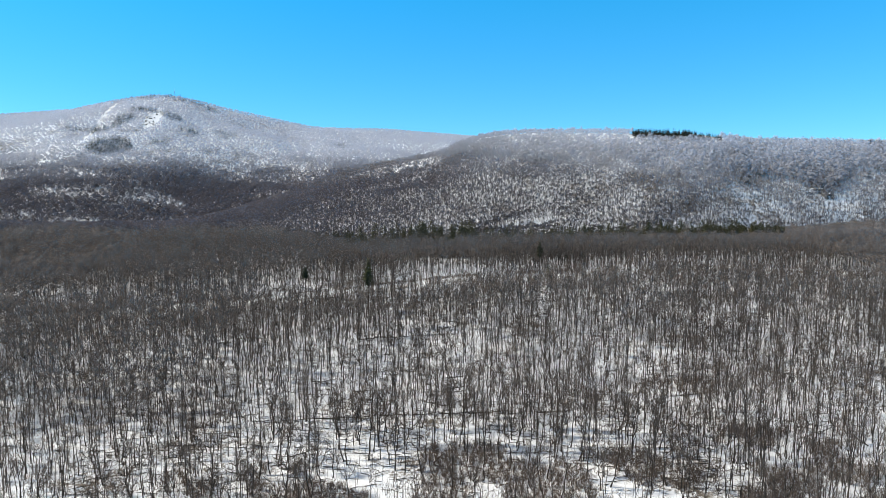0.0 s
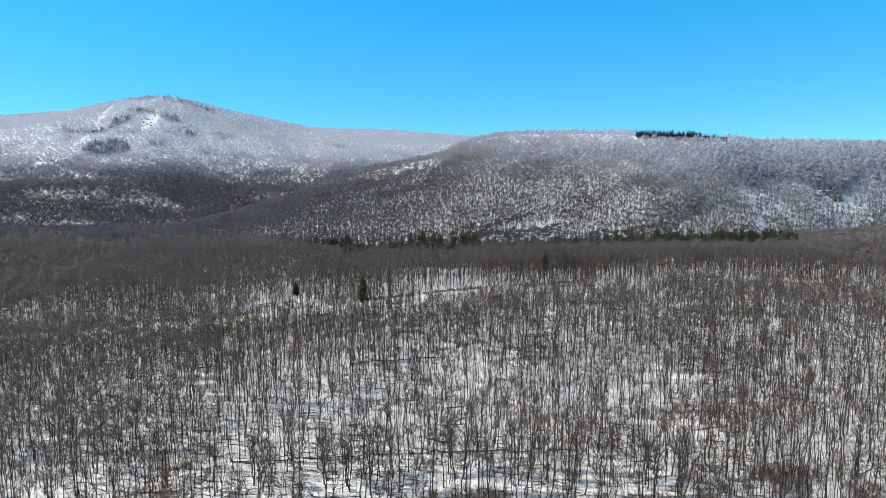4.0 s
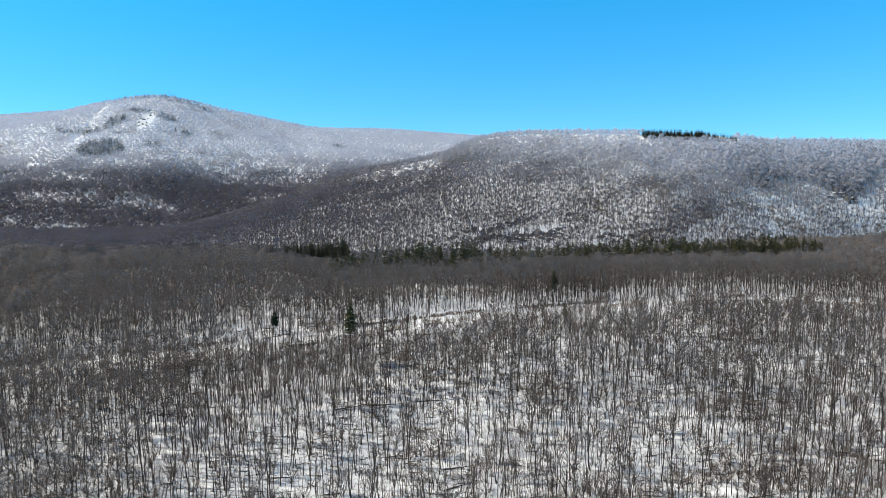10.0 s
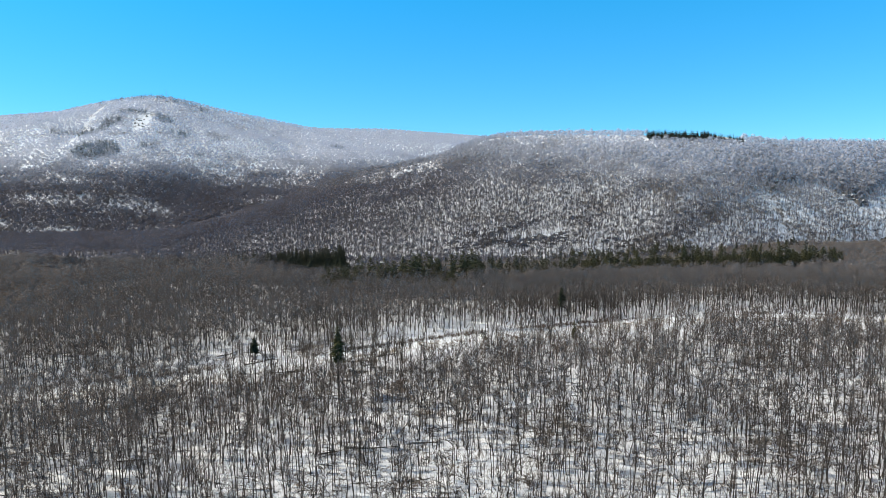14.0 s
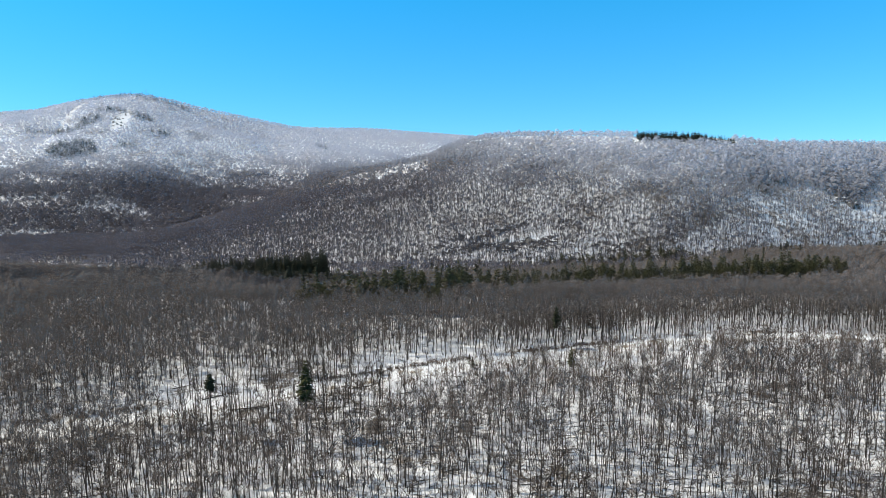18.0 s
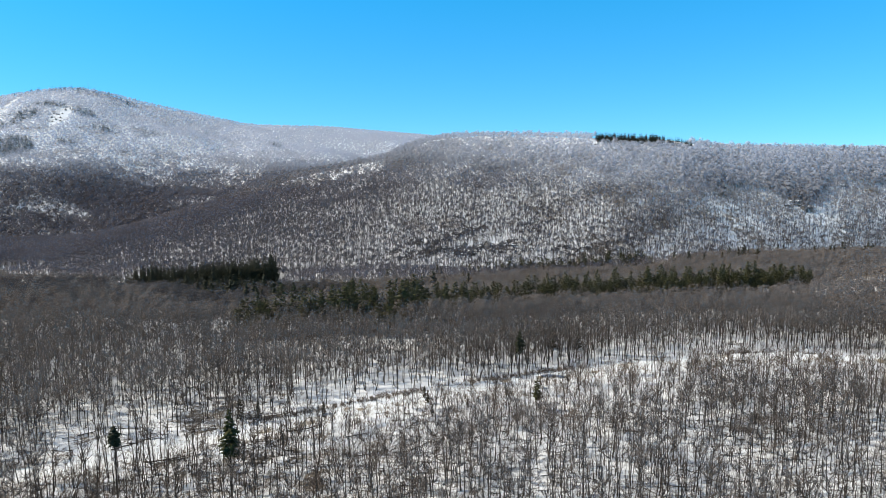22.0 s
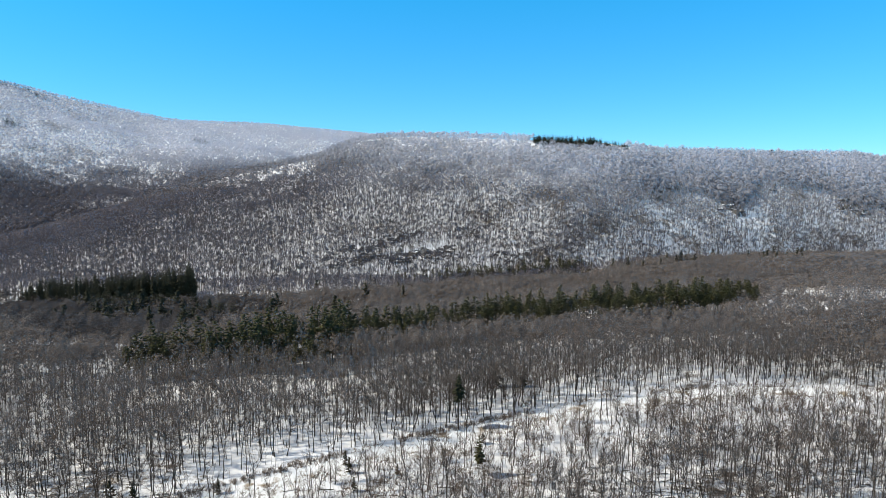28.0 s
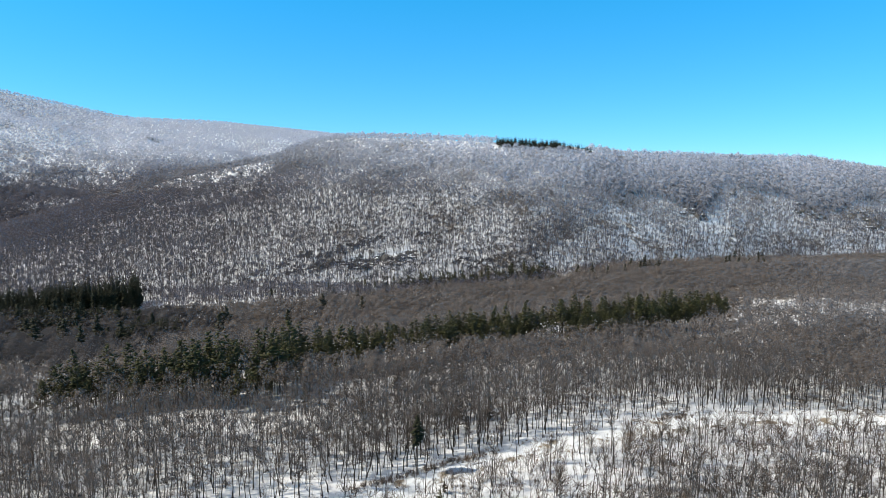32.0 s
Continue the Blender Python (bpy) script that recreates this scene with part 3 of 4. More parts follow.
TALL = [hardwood(rng.uniform(14.5, 19.5), rng.uniform(2.4, 3.3), rng.integers(2, 4), 8, 96, 0.075, bends=3, low=0.44, thick=0.165) for _ in range(12)]
VASE = [hardwood(rng.uniform(8.0, 12.5), rng.uniform(2.2, 3.2), rng.integers(3, 5), 8, 125, 0.07, bends=2, low=0.22, stems=rng.integers(1, 4), thick=0.12, crook=0.02) for _ in range(9)]
DENSE = [hardwood(rng.uniform(16, 20.5), rng.uniform(3.1, 4.2), rng.integers(2, 4), 6, 125, 0.23, bends=3, low=0.40, thick=0.16, lead=0.30) for _ in range(10)]
FARTHER = [puffy_hardwood(rng.uniform(14.5, 19), rng.uniform(3.0, 4.2), 46, 0.85, 0.15, 0.42) for _ in range(10)]
closed = (d_road > 14) | ((x < -85) & (y > 195) & (rng.uniform(size=len(x)) < 0.6)) | ((d_road < -46) & (y > 270) & (rng.uniform(size=len(x)) < 0.35))
away = (y > 440) | (x > 240) | (x < -190)
forest("forest_behind_track", "leafless hardwood forest on the rise behind the track", FARTHER, x[away & ~own], y[away & ~own], 0.75, 1.12, [BARK, CANOPY])
own |= away
m = ~own & ~young & closed
forest("forest_behind_track", "dense leafless hardwood forest behind the snowy track", DENSE, x[m], y[m], 0.75, 1.12, [BARK, CANOPY])
low_growth = rng.uniform(size=len(x)) < 0.16 + 0.5 * value_noise(x, y, 33, 23)
m = ~own & ~young & ~closed & ~low_growth
forest("near_forest", "leafless grey-brown hardwood forest standing in snow", TALL, x[m], y[m], 0.72, 1.15)
m = ~own & (young | (~closed & low_growth))
forest("young_thicket", "leafless young multi-stemmed trees with brown twigs", VASE, x[m], y[m], 0.62, 1.12, [BARK, THICKET])

# thin poles and saplings between the big trees
POLES = [hardwood(rng.uniform(6, 12), rng.uniform(0.9, 1.7), 2, 1, 10, 0.06, bends=2, low=0.5, thick=0.06, crook=0.02) for _ in range(8)]
sx, sy = jittered(-330, 430, 130, 420, 4.0)
ok = in_sight(sx, sy) & clear_of_road(sx, sy, 9.5, 6) & (rng.uniform(size=len(sx)) < 0.62 + value_noise(sx, sy, 21, 14))
forest("saplings", "thin leafless saplings and poles in the snowy wood", POLES, sx[ok], sy[ok], 0.7, 1.2)

kinds = []
for k in range(8):
    arr = hardwood(rng.uniform(16, 20), rng.uniform(2.5, 3.5), 2 + k % 3, 14, 270, 0.06, sides=5, bends=6, thick=0.19, low=0.40, crook=0.010, fine=True)
    t0 = thing("bare_tree", pose(0, 0, 0), "leafless grey hardwood tree with fine twigs standing in snow", "tree", "bare trees")
    split_parts(arr, [BARK, TWIG], ("trunk", "crown"), t0)
    kinds.append(t0)
for j, i in enumerate(own_idx):
    s = rng.uniform(0.75, 1.1)
    at = Matrix.LocRotScale((x[i], y[i], float(land(x[i], y[i]))), Euler((0, 0, rng.uniform(0, 6.28))), None)
    k = kinds[j % 8]
    if j < 8:
        k.matrix_basis = at @ Matrix.Scale(s, 4)
    else:
        c = copy_thing(k, at)
        c.scale = (s, s, s)

# ---- plateau and valley woods ----
PLAIN = [puffy_hardwood(rng.uniform(13.5, 18), rng.uniform(3.0, 4.0), 46, 0.95, 0.14, 0.40) for _ in range(10)]
VALLEY = [puffy_hardwood(rng.uniform(13.0, 17), rng.uniform(3.4, 4.6), 23, 1.55, 0.15, 0.35) for _ in range(8)]
x, y = jittered(-820, 900, 470, 960, 5.0)
keep = in_sight(x, y) & (rng.uniform(size=len(x)) < 0.95 + 0.45 * value_noise(x, y, 40, 12))
keep &= y < eased(x, EDGE_X, EDGE_Y, 30) + 14 * value_noise(x, y, 20, 55)
belt = (y > np.interp(x, BELT_X, BELT_LOW) - 6) & (y < np.interp(x, BELT_X, BELT_HIGH) + 4) & (x > -72) & (x < 294)
keep &= ~(belt & (rng.uniform(size=len(x)) < 0.8))
stand = (x > -280) & (x < -112) & (y > 790 + (x + 285) * 0.2) & (y < 882 + (x + 285) * 0.2)
keep &= ~stand & ~((x > 78) & (x < 338) & (y > 860))
# thin young wood on the old clearing past the belt's end
old_field = (((x - 350) / 26) ** 2 + ((y - 592) / 18) ** 2 < 1 + value_noise(x, y, 18, 36)) | (((x - 374) / 22) ** 2 + ((y - 672) / 15) ** 2 < 1) | ((np.abs(y - 528 - (350 - x) * 0.75) < 20) & (x > 318) & (x < 420))
keep &= ~(old_field & (rng.uniform(size=len(x)) < 0.62))
x, y = x[keep], y[keep]
# the valley's western side takes the darker twig colour
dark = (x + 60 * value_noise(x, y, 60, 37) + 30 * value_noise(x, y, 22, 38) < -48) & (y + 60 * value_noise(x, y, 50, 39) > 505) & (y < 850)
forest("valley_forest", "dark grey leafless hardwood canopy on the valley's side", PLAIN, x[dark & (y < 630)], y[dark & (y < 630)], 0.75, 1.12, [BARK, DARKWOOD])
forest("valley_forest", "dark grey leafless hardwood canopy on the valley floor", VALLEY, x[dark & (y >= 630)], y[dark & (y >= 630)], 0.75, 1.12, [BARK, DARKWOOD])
x, y = x[~dark], y[~dark]
m = y < 630
forest("plateau_forest", "leafless brown hardwood canopy of the plateau", PLAIN, x[m], y[m], 0.75, 1.12, [BARK, CANOPY])
forest("valley_forest", "leafless brown hardwood canopy over the valley floor", VALLEY, x[~m], y[~m], 0.75, 1.12, [BARK, CANOPY])

# ---- hill woods ----
# a dark band of closed wood between the open streaky wood below and the rimed crowns above
BAND_X = (-700, -430, -420, -282, -183, -121, -54, 4, 58, 99, 199, 338, 420)
BAND_LOW = (1050, 1040, 1120, 1215, 1192, 1176, 1163, 1160, 1154, 1142, 1092, 1005, 985)
BAND_HIGH = (1480, 1600, 1600, 1385, 1328, 1306, 1282, 1266, 1232, 1200, 1150, 1085, 1050)
OPEN_WOOD = [far_hardwood(rng.uniform(12, 17), rng.uniform(2.3, 3.2), 19, 1.05, 0.33, 0.46) for _ in range(12)]
BAND = [puffy_hardwood(rng.uniform(12, 16), rng.uniform(2.6, 3.6), 18, 1.45, 0.2, 0.28) for _ in range(8)]
CROWN = [puffy_hardwood(rng.uniform(9, 13), rng.uniform(3.2, 4.8), 26, 1.6, 0.2, 0.22) for _ in range(9)]


def hill_zone(x, y):
    """0: open wood low on the hill, 1: the dark band, 2: the rimed top."""
    low, high = np.interp(x, BAND_X, BAND_LOW), np.interp(x, BAND_X, BAND_HIGH)
    wave = (50 * value_noise(x, y, 55, 24) + 40 * value_noise(x, y, 21, 25)) * np.clip(0.4 + (x - 20) / 120, 0.4, 1)
    zone = np.where(y + wave < low, 0, np.where(y + wave < high, 1, 2))
    gap = np.abs(y - np.interp(x, (-404, -302, -232, -152, -88), (1321, 1256, 1226, 1220, 1222)) + 0.3 * wave) < 11
    zone = np.where(gap & (x > -430) & (x < -95), 0, zone)          # a snowy gap parts the band in two
    right = land(x, y) + 60 * value_noise(x, y, 90, 21) + 40 * np.clip((x - 60) / 560, 0, 1) > 122
    return np.where(x > 400, np.where(right, 2, 0), zone)


def hill_rows(d, loose=0.48):
    x, y = jittered(-1150, 1500, 775, 1560, d, loose)
    foot, crest = eased(x, EDGE_X, EDGE_Y, 30), eased(x, CREST_X, CREST_Y, 25)
    ok = in_sight(x, y, 1) & (y > foot + 4) & ~((x > -285) & (x < -112) & (y < 884)) & (y < crest + 22) & ~((x < -330) & (y > 1335))
    # open ledges along the spur
    ledge = np.interp(x, BAND_X, BAND_HIGH) + 50 * value_noise(x, y, 34, 35)
    ok &= ~((y > ledge) & (y < crest - 8) & (x > -400) & (x < -5) & (rng.uniform(size=len(x)) < 0.72))
    # round the crest's spruce clump and the bare knob beside it
    ok &= ~((x > 346) & (x < 490) & (y > crest - 18))
    ok &= ((x - 340) / 10) ** 2 + ((y - 1150) / 13) ** 2 > 1
    # and the broadest rock face low on the slope
    ok &= ((x - 130) / 42) ** 2 + ((y - 954 - (x - 130) * 0.15) / 8) ** 2 > 1
    return x[ok], y[ok]


x, y = hill_rows(3.8)
thin = 1.04 + 0.5 * value_noise(x, y, 70, 13) + 0.9 * np.minimum(value_noise(x * 0.22, y, 26, 15) + 0.2, 0) + 0.35 * value_noise(x, y, 18, 26)
thin -= np.interp(x, (300, 340, 430, 520), (0, 0.03, 0.05, 0.24))
for cx, cy, rx, ry in ((625, 1014, 26, 9), (855, 1055, 32, 10), (705, 1058, 20, 7), (960, 1045, 26, 8), (770, 1020, 30, 6), (500, 990, 22, 6)):       # snow under the cliffs
    thin -= 0.36 * np.exp(-(((x - cx) / rx) ** 2) - ((y - cy) / ry) ** 2)
thin -= 0.55 * np.clip((eased(x, FOOT_X, FOOT_Y, 40) - y) / 35, 0, 1)         # sparse on the open snow before the hill
keep = (hill_zone(x, y) == 0) & (rng.uniform(size=len(x)) < thin)
x, y = x[keep], y[keep]
# a wooded gully and thickets under the cliffs
u = rng.uniform(size=420)
dx, dy = np.where(u < 0.65, 300 + 335 * u, 619), np.where(u < 0.65, 945 + 180 * u, 1047)
dx, dy = dx + rng.normal(size=420) * np.where(u < 0.65, 9, 20), dy + rng.normal(size=420) * np.where(u < 0.65, 10, 14)
forest("gully_forest", "dark leafless wood in a gully of the snowy hill", BAND, dx, dy, 0.7, 1.1, [BARK, HAZE_TWIG])
forest("hillside_forest", "leafless open hillside forest standing in snow", OPEN_WOOD, x, y, 0.7, 1.15, [BARK, HAZE_TWIG])
x, y = hill_rows(3.7)
keep = (hill_zone(x, y) == 1) & (rng.uniform(size=len(x)) < 1.0 + 0.45 * value_noise(x, y, 45, 27))
forest("hillside_forest", "closed dark brown leafless wood across the hill", BAND, x[keep], y[keep], 0.7, 1.2, [BARK, HAZE_TWIG])
x, y = hill_rows(4.0)
keep = (hill_zone(x, y) == 2) & (rng.uniform(size=len(x)) < 1.0 + 0.35 * value_noise(x, y, 35, 28))
forest("hilltop_forest", "rime-white rounded hardwood crowns on the hill's top", CROWN, x[keep], y[keep], 0.72, 1.5, [BARK, RIMED])

# ---- mountain woods ----
MOUNT = [puffy_hardwood(rng.uniform(9, 14), rng.uniform(4.8, 6.8), 17, 3.0, 0.22, 0.15) for _ in range(8)]
LOWER = [puffy_hardwood(rng.uniform(12, 15), rng.uniform(4.0, 5.6), 13, 2.9, 0.22, 0.12) for _ in range(8)]


def mountain_woods(name, label, shapes, d, low, high, materials):
    x, y = jittered(-2250, 420, 1330, 2790, d)
    top, crest, z = eased(x, PEAK_X, PEAK_Y, 40), eased(x, CREST_X, CREST_Y, 25), land(x, y)
    a = np.degrees(np.arctan2(x, y))
    keep = (a > -37) & (a < 5) & (y < top + 20) & ((y > crest + 30) | (x < -330)) & (np.abs(z + value_noise(x, y, 120, 20) * 90 + rng.normal(size=len(x)) * 15 - (low + high) / 2) <= (high - low) / 2)
    # the scree, the cut line, and a few open snowy shelves low down
    keep &= ~((y - 2035) ** 2 / 90**2 + (x + 918 + (y - 2035) * 0.15) ** 2 / 21**2 < 1)
    keep &= np.abs((x + 1091) + (y - 2090) * 0.27) > np.where((y > 1815) & (y < 2230), 7, 0)
    keep &= ~((x > -320) & (x < -40) & (np.abs(y - 1690 - (x + 310) * 1.05) < 26 + 60 * value_noise(x, y, 40, 22)) & (rng.uniform(size=len(x)) < 0.85))
    shelf = np.random.default_rng(5)
    shelves = [(-654, 1850, 85, 42), (-858, 1694, 70, 26), (-891, 1499, 95, 30), (-699, 1505, 80, 30), (-794, 1373, 75, 20), (-612, 1392, 70, 22), (-437, 1645, 60, 36), (-1043, 1700, 30, 14)] + [(shelf.uniform(-1150, -330), shelf.uniform(1380, 1800), shelf.uniform(25, 60), shelf.uniform(5, 9)) for _ in range(12)]
    for cx, cy, rx, ry in shelves:
        keep &= ~(((x - cx) / rx) ** 2 + ((y - cy) / ry) ** 2 < 1 + 2 * value_noise(x, y, 16, 19)) | (rng.uniform(size=len(x)) < 0.48)
    # bands of open snowy wood that follow the slope
    bands = value_noise(x * 0.16 + y * 0.03, y + 0.12 * x, 62, 29) + 0.6 * value_noise(x * 0.5, y, 40, 30)
    keep &= ~((bands > 0.20) & (z < 150) & (x < -330) & (rng.uniform(size=len(x)) < 0.42))
    x, y, z = x[keep], y[keep], z[keep]
    forest(name, label, shapes, x, y, 0.7, 1.25, materials)


mountain_woods("mountain_forest", "rime-white leafless forest on the far mountain", MOUNT, 7.2, 148, 999, [BARK, RIMED])
mountain_woods("mountain_foot_forest", "dark leafless forest over the mountain's foot", LOWER, 5.7, -199, 148, [BARK, HAZE_TWIG])

# the wood goes on under the line of flight
x, y = jittered(-150, 190, -60, 127, 6.5)
forest("near_forest", "leafless grey-brown hardwood forest standing in snow", PLAIN, x, y, 0.75, 1.1)


# ---- needle trees ----
def stand_conifers(spots, kinds, name_label_group, mats):
    name, label, category, group = name_label_group
    for j, (px, py, s) in enumerate(spots):
        k, label_k = kinds[j % len(kinds)], label
        at = Matrix.LocRotScale((px, py, float(land(px, py))), Euler((0, 0, rng.uniform(0, 6.28))), None)
        if isinstance(k, tuple):
            t0 = thing(name, at, label_k, category, group)
            split_parts(k, mats, ("trunk", "crown"), t0)
            t0.scale = (s, s, s)
            kinds[j % len(kinds)] = t0
        else:
            c = copy_thing(k, at)
            c.scale = (s, s, s)


# the long pine belt across the plateau
spots = []
while len(spots) < 290:
    px = rng.uniform(-70, 290)
    lo, hi = np.interp(px, BELT_X, BELT_LOW), np.interp(px, BELT_X, BELT_HIGH)
    py = rng.uniform(lo, hi)
    if value_noise(px, py, 30, 31) + 0.25 * np.clip(np.abs(px - 55) / 35 - 0.6, 0, 1) + 0.24 > rng.uniform(-0.05, 0.3) and all((px - a) ** 2 + (py - b) ** 2 > 10 for a, b, _ in spots):
        spots.append((px, py, rng.uniform(0.62, 1.12) * (1.1 if px < 30 else 1.0)))
PINES = [pine(rng.uniform(18.5, 23.5), rng.uniform(3.3, 4.8), 85, rng.uniform(0.30, 0.45)) for _ in range(7)]
stand_conifers(spots, PINES, ("pine_tree", "dark green pine with ragged boughs among bare hardwoods", "tree", "pines of the belt"), [BARK, PINE])

# more of them in loose clumps where the belt is broadest
px, py = jittered(-70, 288, 436, 550, 4.1)
ok = (py > np.interp(px, BELT_X, BELT_LOW) - 3) & (py < np.interp(px, BELT_X, BELT_HIGH) + 3) & (value_noise(px, py, 20, 33) > -0.12 - 0.16 * np.clip(np.abs(px - 55) / 35 - 0.6, 0, 1))
ob = new("pine_wood", scattered("pine_wood", [pine(h, 3.3, 50, 0.45) for h in (16, 17.5, 18.5, 20)], feet(px[ok], py[ok]), rng.uniform(0.55, 1.0, ok.sum()), [BARK, PINE]))
tagged(ob, "dark green pines in loose clumps across the plateau", "trees", kind="stuff")

# the black spruce stand by the valley floor
spots = []
while len(spots) < 265:
    u = rng.uniform()
    px, py = -272 + 148 * u, 846 + 28 * u + rng.uniform(-44, 26)
    if all((px - a) ** 2 + (py - b) ** 2 > 7 for a, b, _ in spots):
        spots.append((px, py, rng.uniform(0.82, 1.18) * (1.15 if u > 0.93 else 1.0) * (0.78 + 0.28 * u)))
SPRUCES = [conifer(rng.uniform(23, 28), rng.uniform(3.8, 4.8), 18, 7, bare=0.08, ragged=0.5) for _ in range(6)]
stand_conifers(spots, SPRUCES, ("spruce_tree", "near-black tall spruce in a dense stand", "tree", "spruces of the stand"), [BARK, SPRUCE])

# low pines along the foot of the hill
spots = []
while len(spots) < 130:
    u = rng.uniform() ** 0.85
    px, py = 90 + 242 * u, 892 + rng.uniform(-8, 12) + 6 * u
    spots.append((px, py, rng.uniform(0.8, 1.2) * (1.25 + 0.22 * u)))
FOOTPINES = [pine(h, 2.9, 65, 0.06) for h in (9.5, 11, 12.5)]
stand_conifers(spots, FOOTPINES, ("young_pine", "low green pine at the foot of the snowy hill", "tree", "pines at the hill's foot"), [BARK, PINE])

# single spruces and hemlocks: place, height in metres
LONE = ((20, 352, 6.5), (21, 343, 5.5), (34, 350, 4.5), (-44, 348, 9.0),
        (-38, 347, 8.0), (19, 356, 6.0), (-16, 347, 6.0), (-118, 266, 5.0), (-141, 262, 4.0), (64, 366, 5.0), (26, 442, 10.0), (47, 429, 8.0),
        (65, 455, 13.0), (82, 415, 10.0), (93, 413, 9.0), (92, 463, 10.0), (97, 466, 9.0), (-31, 431, 7.0), (9, 468, 9.0), (141, 468, 9.0),
        (-162, 793, 14.0), (-25, 638, 19.0), (19, 629, 20.0), (48, 741, 18.0), (79, 712, 17.0), (-85, 681, 14.0), (-78, 690, 15.0), (-27, 700, 17.0), (3, 833, 12.0), (60, 854, 13.0), (66, 858, 9.0), (85, 808, 12.0))
LONE_FAR = ((420, 852, 11.0), (428, 857, 12.0), (437, 860, 10.0), (446, 856, 11.0), (540, 858, 12.0), (548, 862, 13.0), (556, 855, 11.0), (543, 822, 11.0), (550, 815, 12.0), (560, 819, 10.0), (398, 848, 9.0), (372, 840, 9.0),
            (349, 870, 12.0), (364, 862, 12.0), (458, 905, 12.0), (516, 925, 12.0), (522, 923, 11.0), (610, 930, 13.0), (633, 913, 12.0), (640, 915, 11.0),
            (-144, 617, 12.0), (-150, 622, 10.0), (-162, 600, 11.0), (-120, 640, 13.0), (-105, 655, 12.0), (-95, 640, 11.0), (-130, 660, 13.0), (-170, 650, 12.0),
            (560, 915, 10.0), (430, 890, 10.0), (245, 700, 10.0), (180, 640, 10.0), (330, 700, 9.0), (-190, 690, 12.0), (-60, 590, 12.0), (-20, 600, 13.0),
            (-138, 640, 19.5), (-112, 612, 18.5), (-98, 628, 19.5), (-150, 660, 18.5), (-175, 668, 17.5), (-128, 690, 20.5), (-108, 720, 19.5), (-140, 740, 19.5), (-165, 760, 20.5), (-185, 745, 18.5), (-92, 575, 18.5), (-118, 585, 17.5), (-80, 610, 18.5))
UNIT = [pine(1.0 * h, h * w, 105, 0.07, 0.85) for h, w in ((14, 0.23), (14, 0.26), (14, 0.21), (14, 0.28))]
stand_conifers([(a, b, (h + (9 if b > 800 and a > 340 else 5 if b > 480 else 0)) / (18 if b < 400 else 14)) for a, b, h in LONE + LONE_FAR], UNIT, ("hemlock_tree", "dark green conifer standing alone among leafless trees", "tree", "lone conifers"), [BARK, SPRUCE])

# tall forest-grown ones by the track, bare below, whose tops stand clear: place, height, share of bare trunk
for px, py, top, bare, width, whorls, ragged, needles in ((-67, 305, 37.5, 0.76, 2.5, 20, 0.45, SPRUCE), (-36, 302, 42.5, 0.52, 3.4, 24, 0.8, PINE), (58, 377, 44.0, 0.54, 2.7, 18, 0.7, SPRUCE), (58.5, 349, 34.0, 0.30, 2.3, 13, 0.5, PINE)):
    at = pose(px, py, float(land(px, py)))
    t0 = thing("spruce_tree", at, "tall dark spruce with a bare lower trunk by the snowy track", "tree", "tall spruces")
    split_parts(conifer(top - float(land(px, py)), width, whorls, 8, bare=bare, ragged=ragged, taper=0.8), [BARK, needles], ("trunk", "crown"), t0)

# far stands: the crest clump, the mountain's dark patches, the summit
def far_stand(name, label, cx, cy, rx, ry, count, height, needles, whorls=5, wide=0.24):
    a, r = rng.uniform(0, 6.28, count), np.sqrt(rng.uniform(0, 1, count))
    px, py = cx + rx * r * np.cos(a), cy + ry * r * np.sin(a)
    shapes = [conifer(height, height * wide, whorls, 4, bare=0.05) for _ in range(4)]
    ob = new(name, scattered(name, shapes, feet(px, py), rng.uniform(0.6, 1.1, count), [BARK, needles]))
    tagged(ob, label, "trees", kind="stuff")


px = np.concatenate([rng.uniform(343, 440, 250), rng.uniform(430, 490, 90)])
py = eased(px, CREST_X, CREST_Y, 25) - rng.uniform(2, 17, 340)
ob = new("crest_spruces", scattered("crest_spruces", [conifer(11, 3.0, 9, 4, bare=0.05) for _ in range(4)], feet(px, py), rng.uniform(0.7, 1.1, 340) * np.where(px > 440, 0.75, 1.0), [BARK, SPRUCE]))
tagged(ob, "dark spruce clump on the hill's crest", "trees", kind="stuff")
far_stand("crest_spruces", "few dark spruces on the hill's crest", 825, 1172, 50, 5, 34, 12.5, SPRUCE)
far_stand("crest_spruces", "few dark spruces on the hill's crest", 1000, 1198, 62, 6, 44, 12.5, SPRUCE)
for cx, cy, rx, ry, count in ((-158, 752, 38, 16, 74), (-120, 738, 26, 14, 48), (-76, 672, 16, 10, 12), (-79, 623, 9, 8, 24), (-146, 700, 22, 10, 26), (-185, 770, 22, 14, 26), (-60, 640, 10, 6, 8)):
    far_stand("dark_conifers", "dark conifers scattered through the brown valley wood", cx, cy, rx, ry, count, 21, SPRUCE, 9, 0.34)
for cx, cy, rx, ry, count in ((-935, 1796, 58, 62, 260), (-1040, 1935, 34, 24, 50), (-1000, 2010, 28, 60, 90), (-985, 2110, 45, 18, 50), (-880, 2095, 40, 28, 40),
                              (-792, 2018, 34, 16, 26), (-827, 1869, 24, 12, 18), (-350, 2176, 26, 10, 20), (-1110, 1930, 30, 14, 20), (-700, 2060, 60, 30, 18),
                              (-1250, 1830, 30, 20, 12), (-560, 2250, 70, 40, 12), (-1000, 2290, 200, 14, 90)):
    far_stand("mountain_spruces", "dark rimed spruce patch on the far mountain", cx, cy, rx, ry, int(count * 1.35), 16.5, RIMED_SPRUCE)


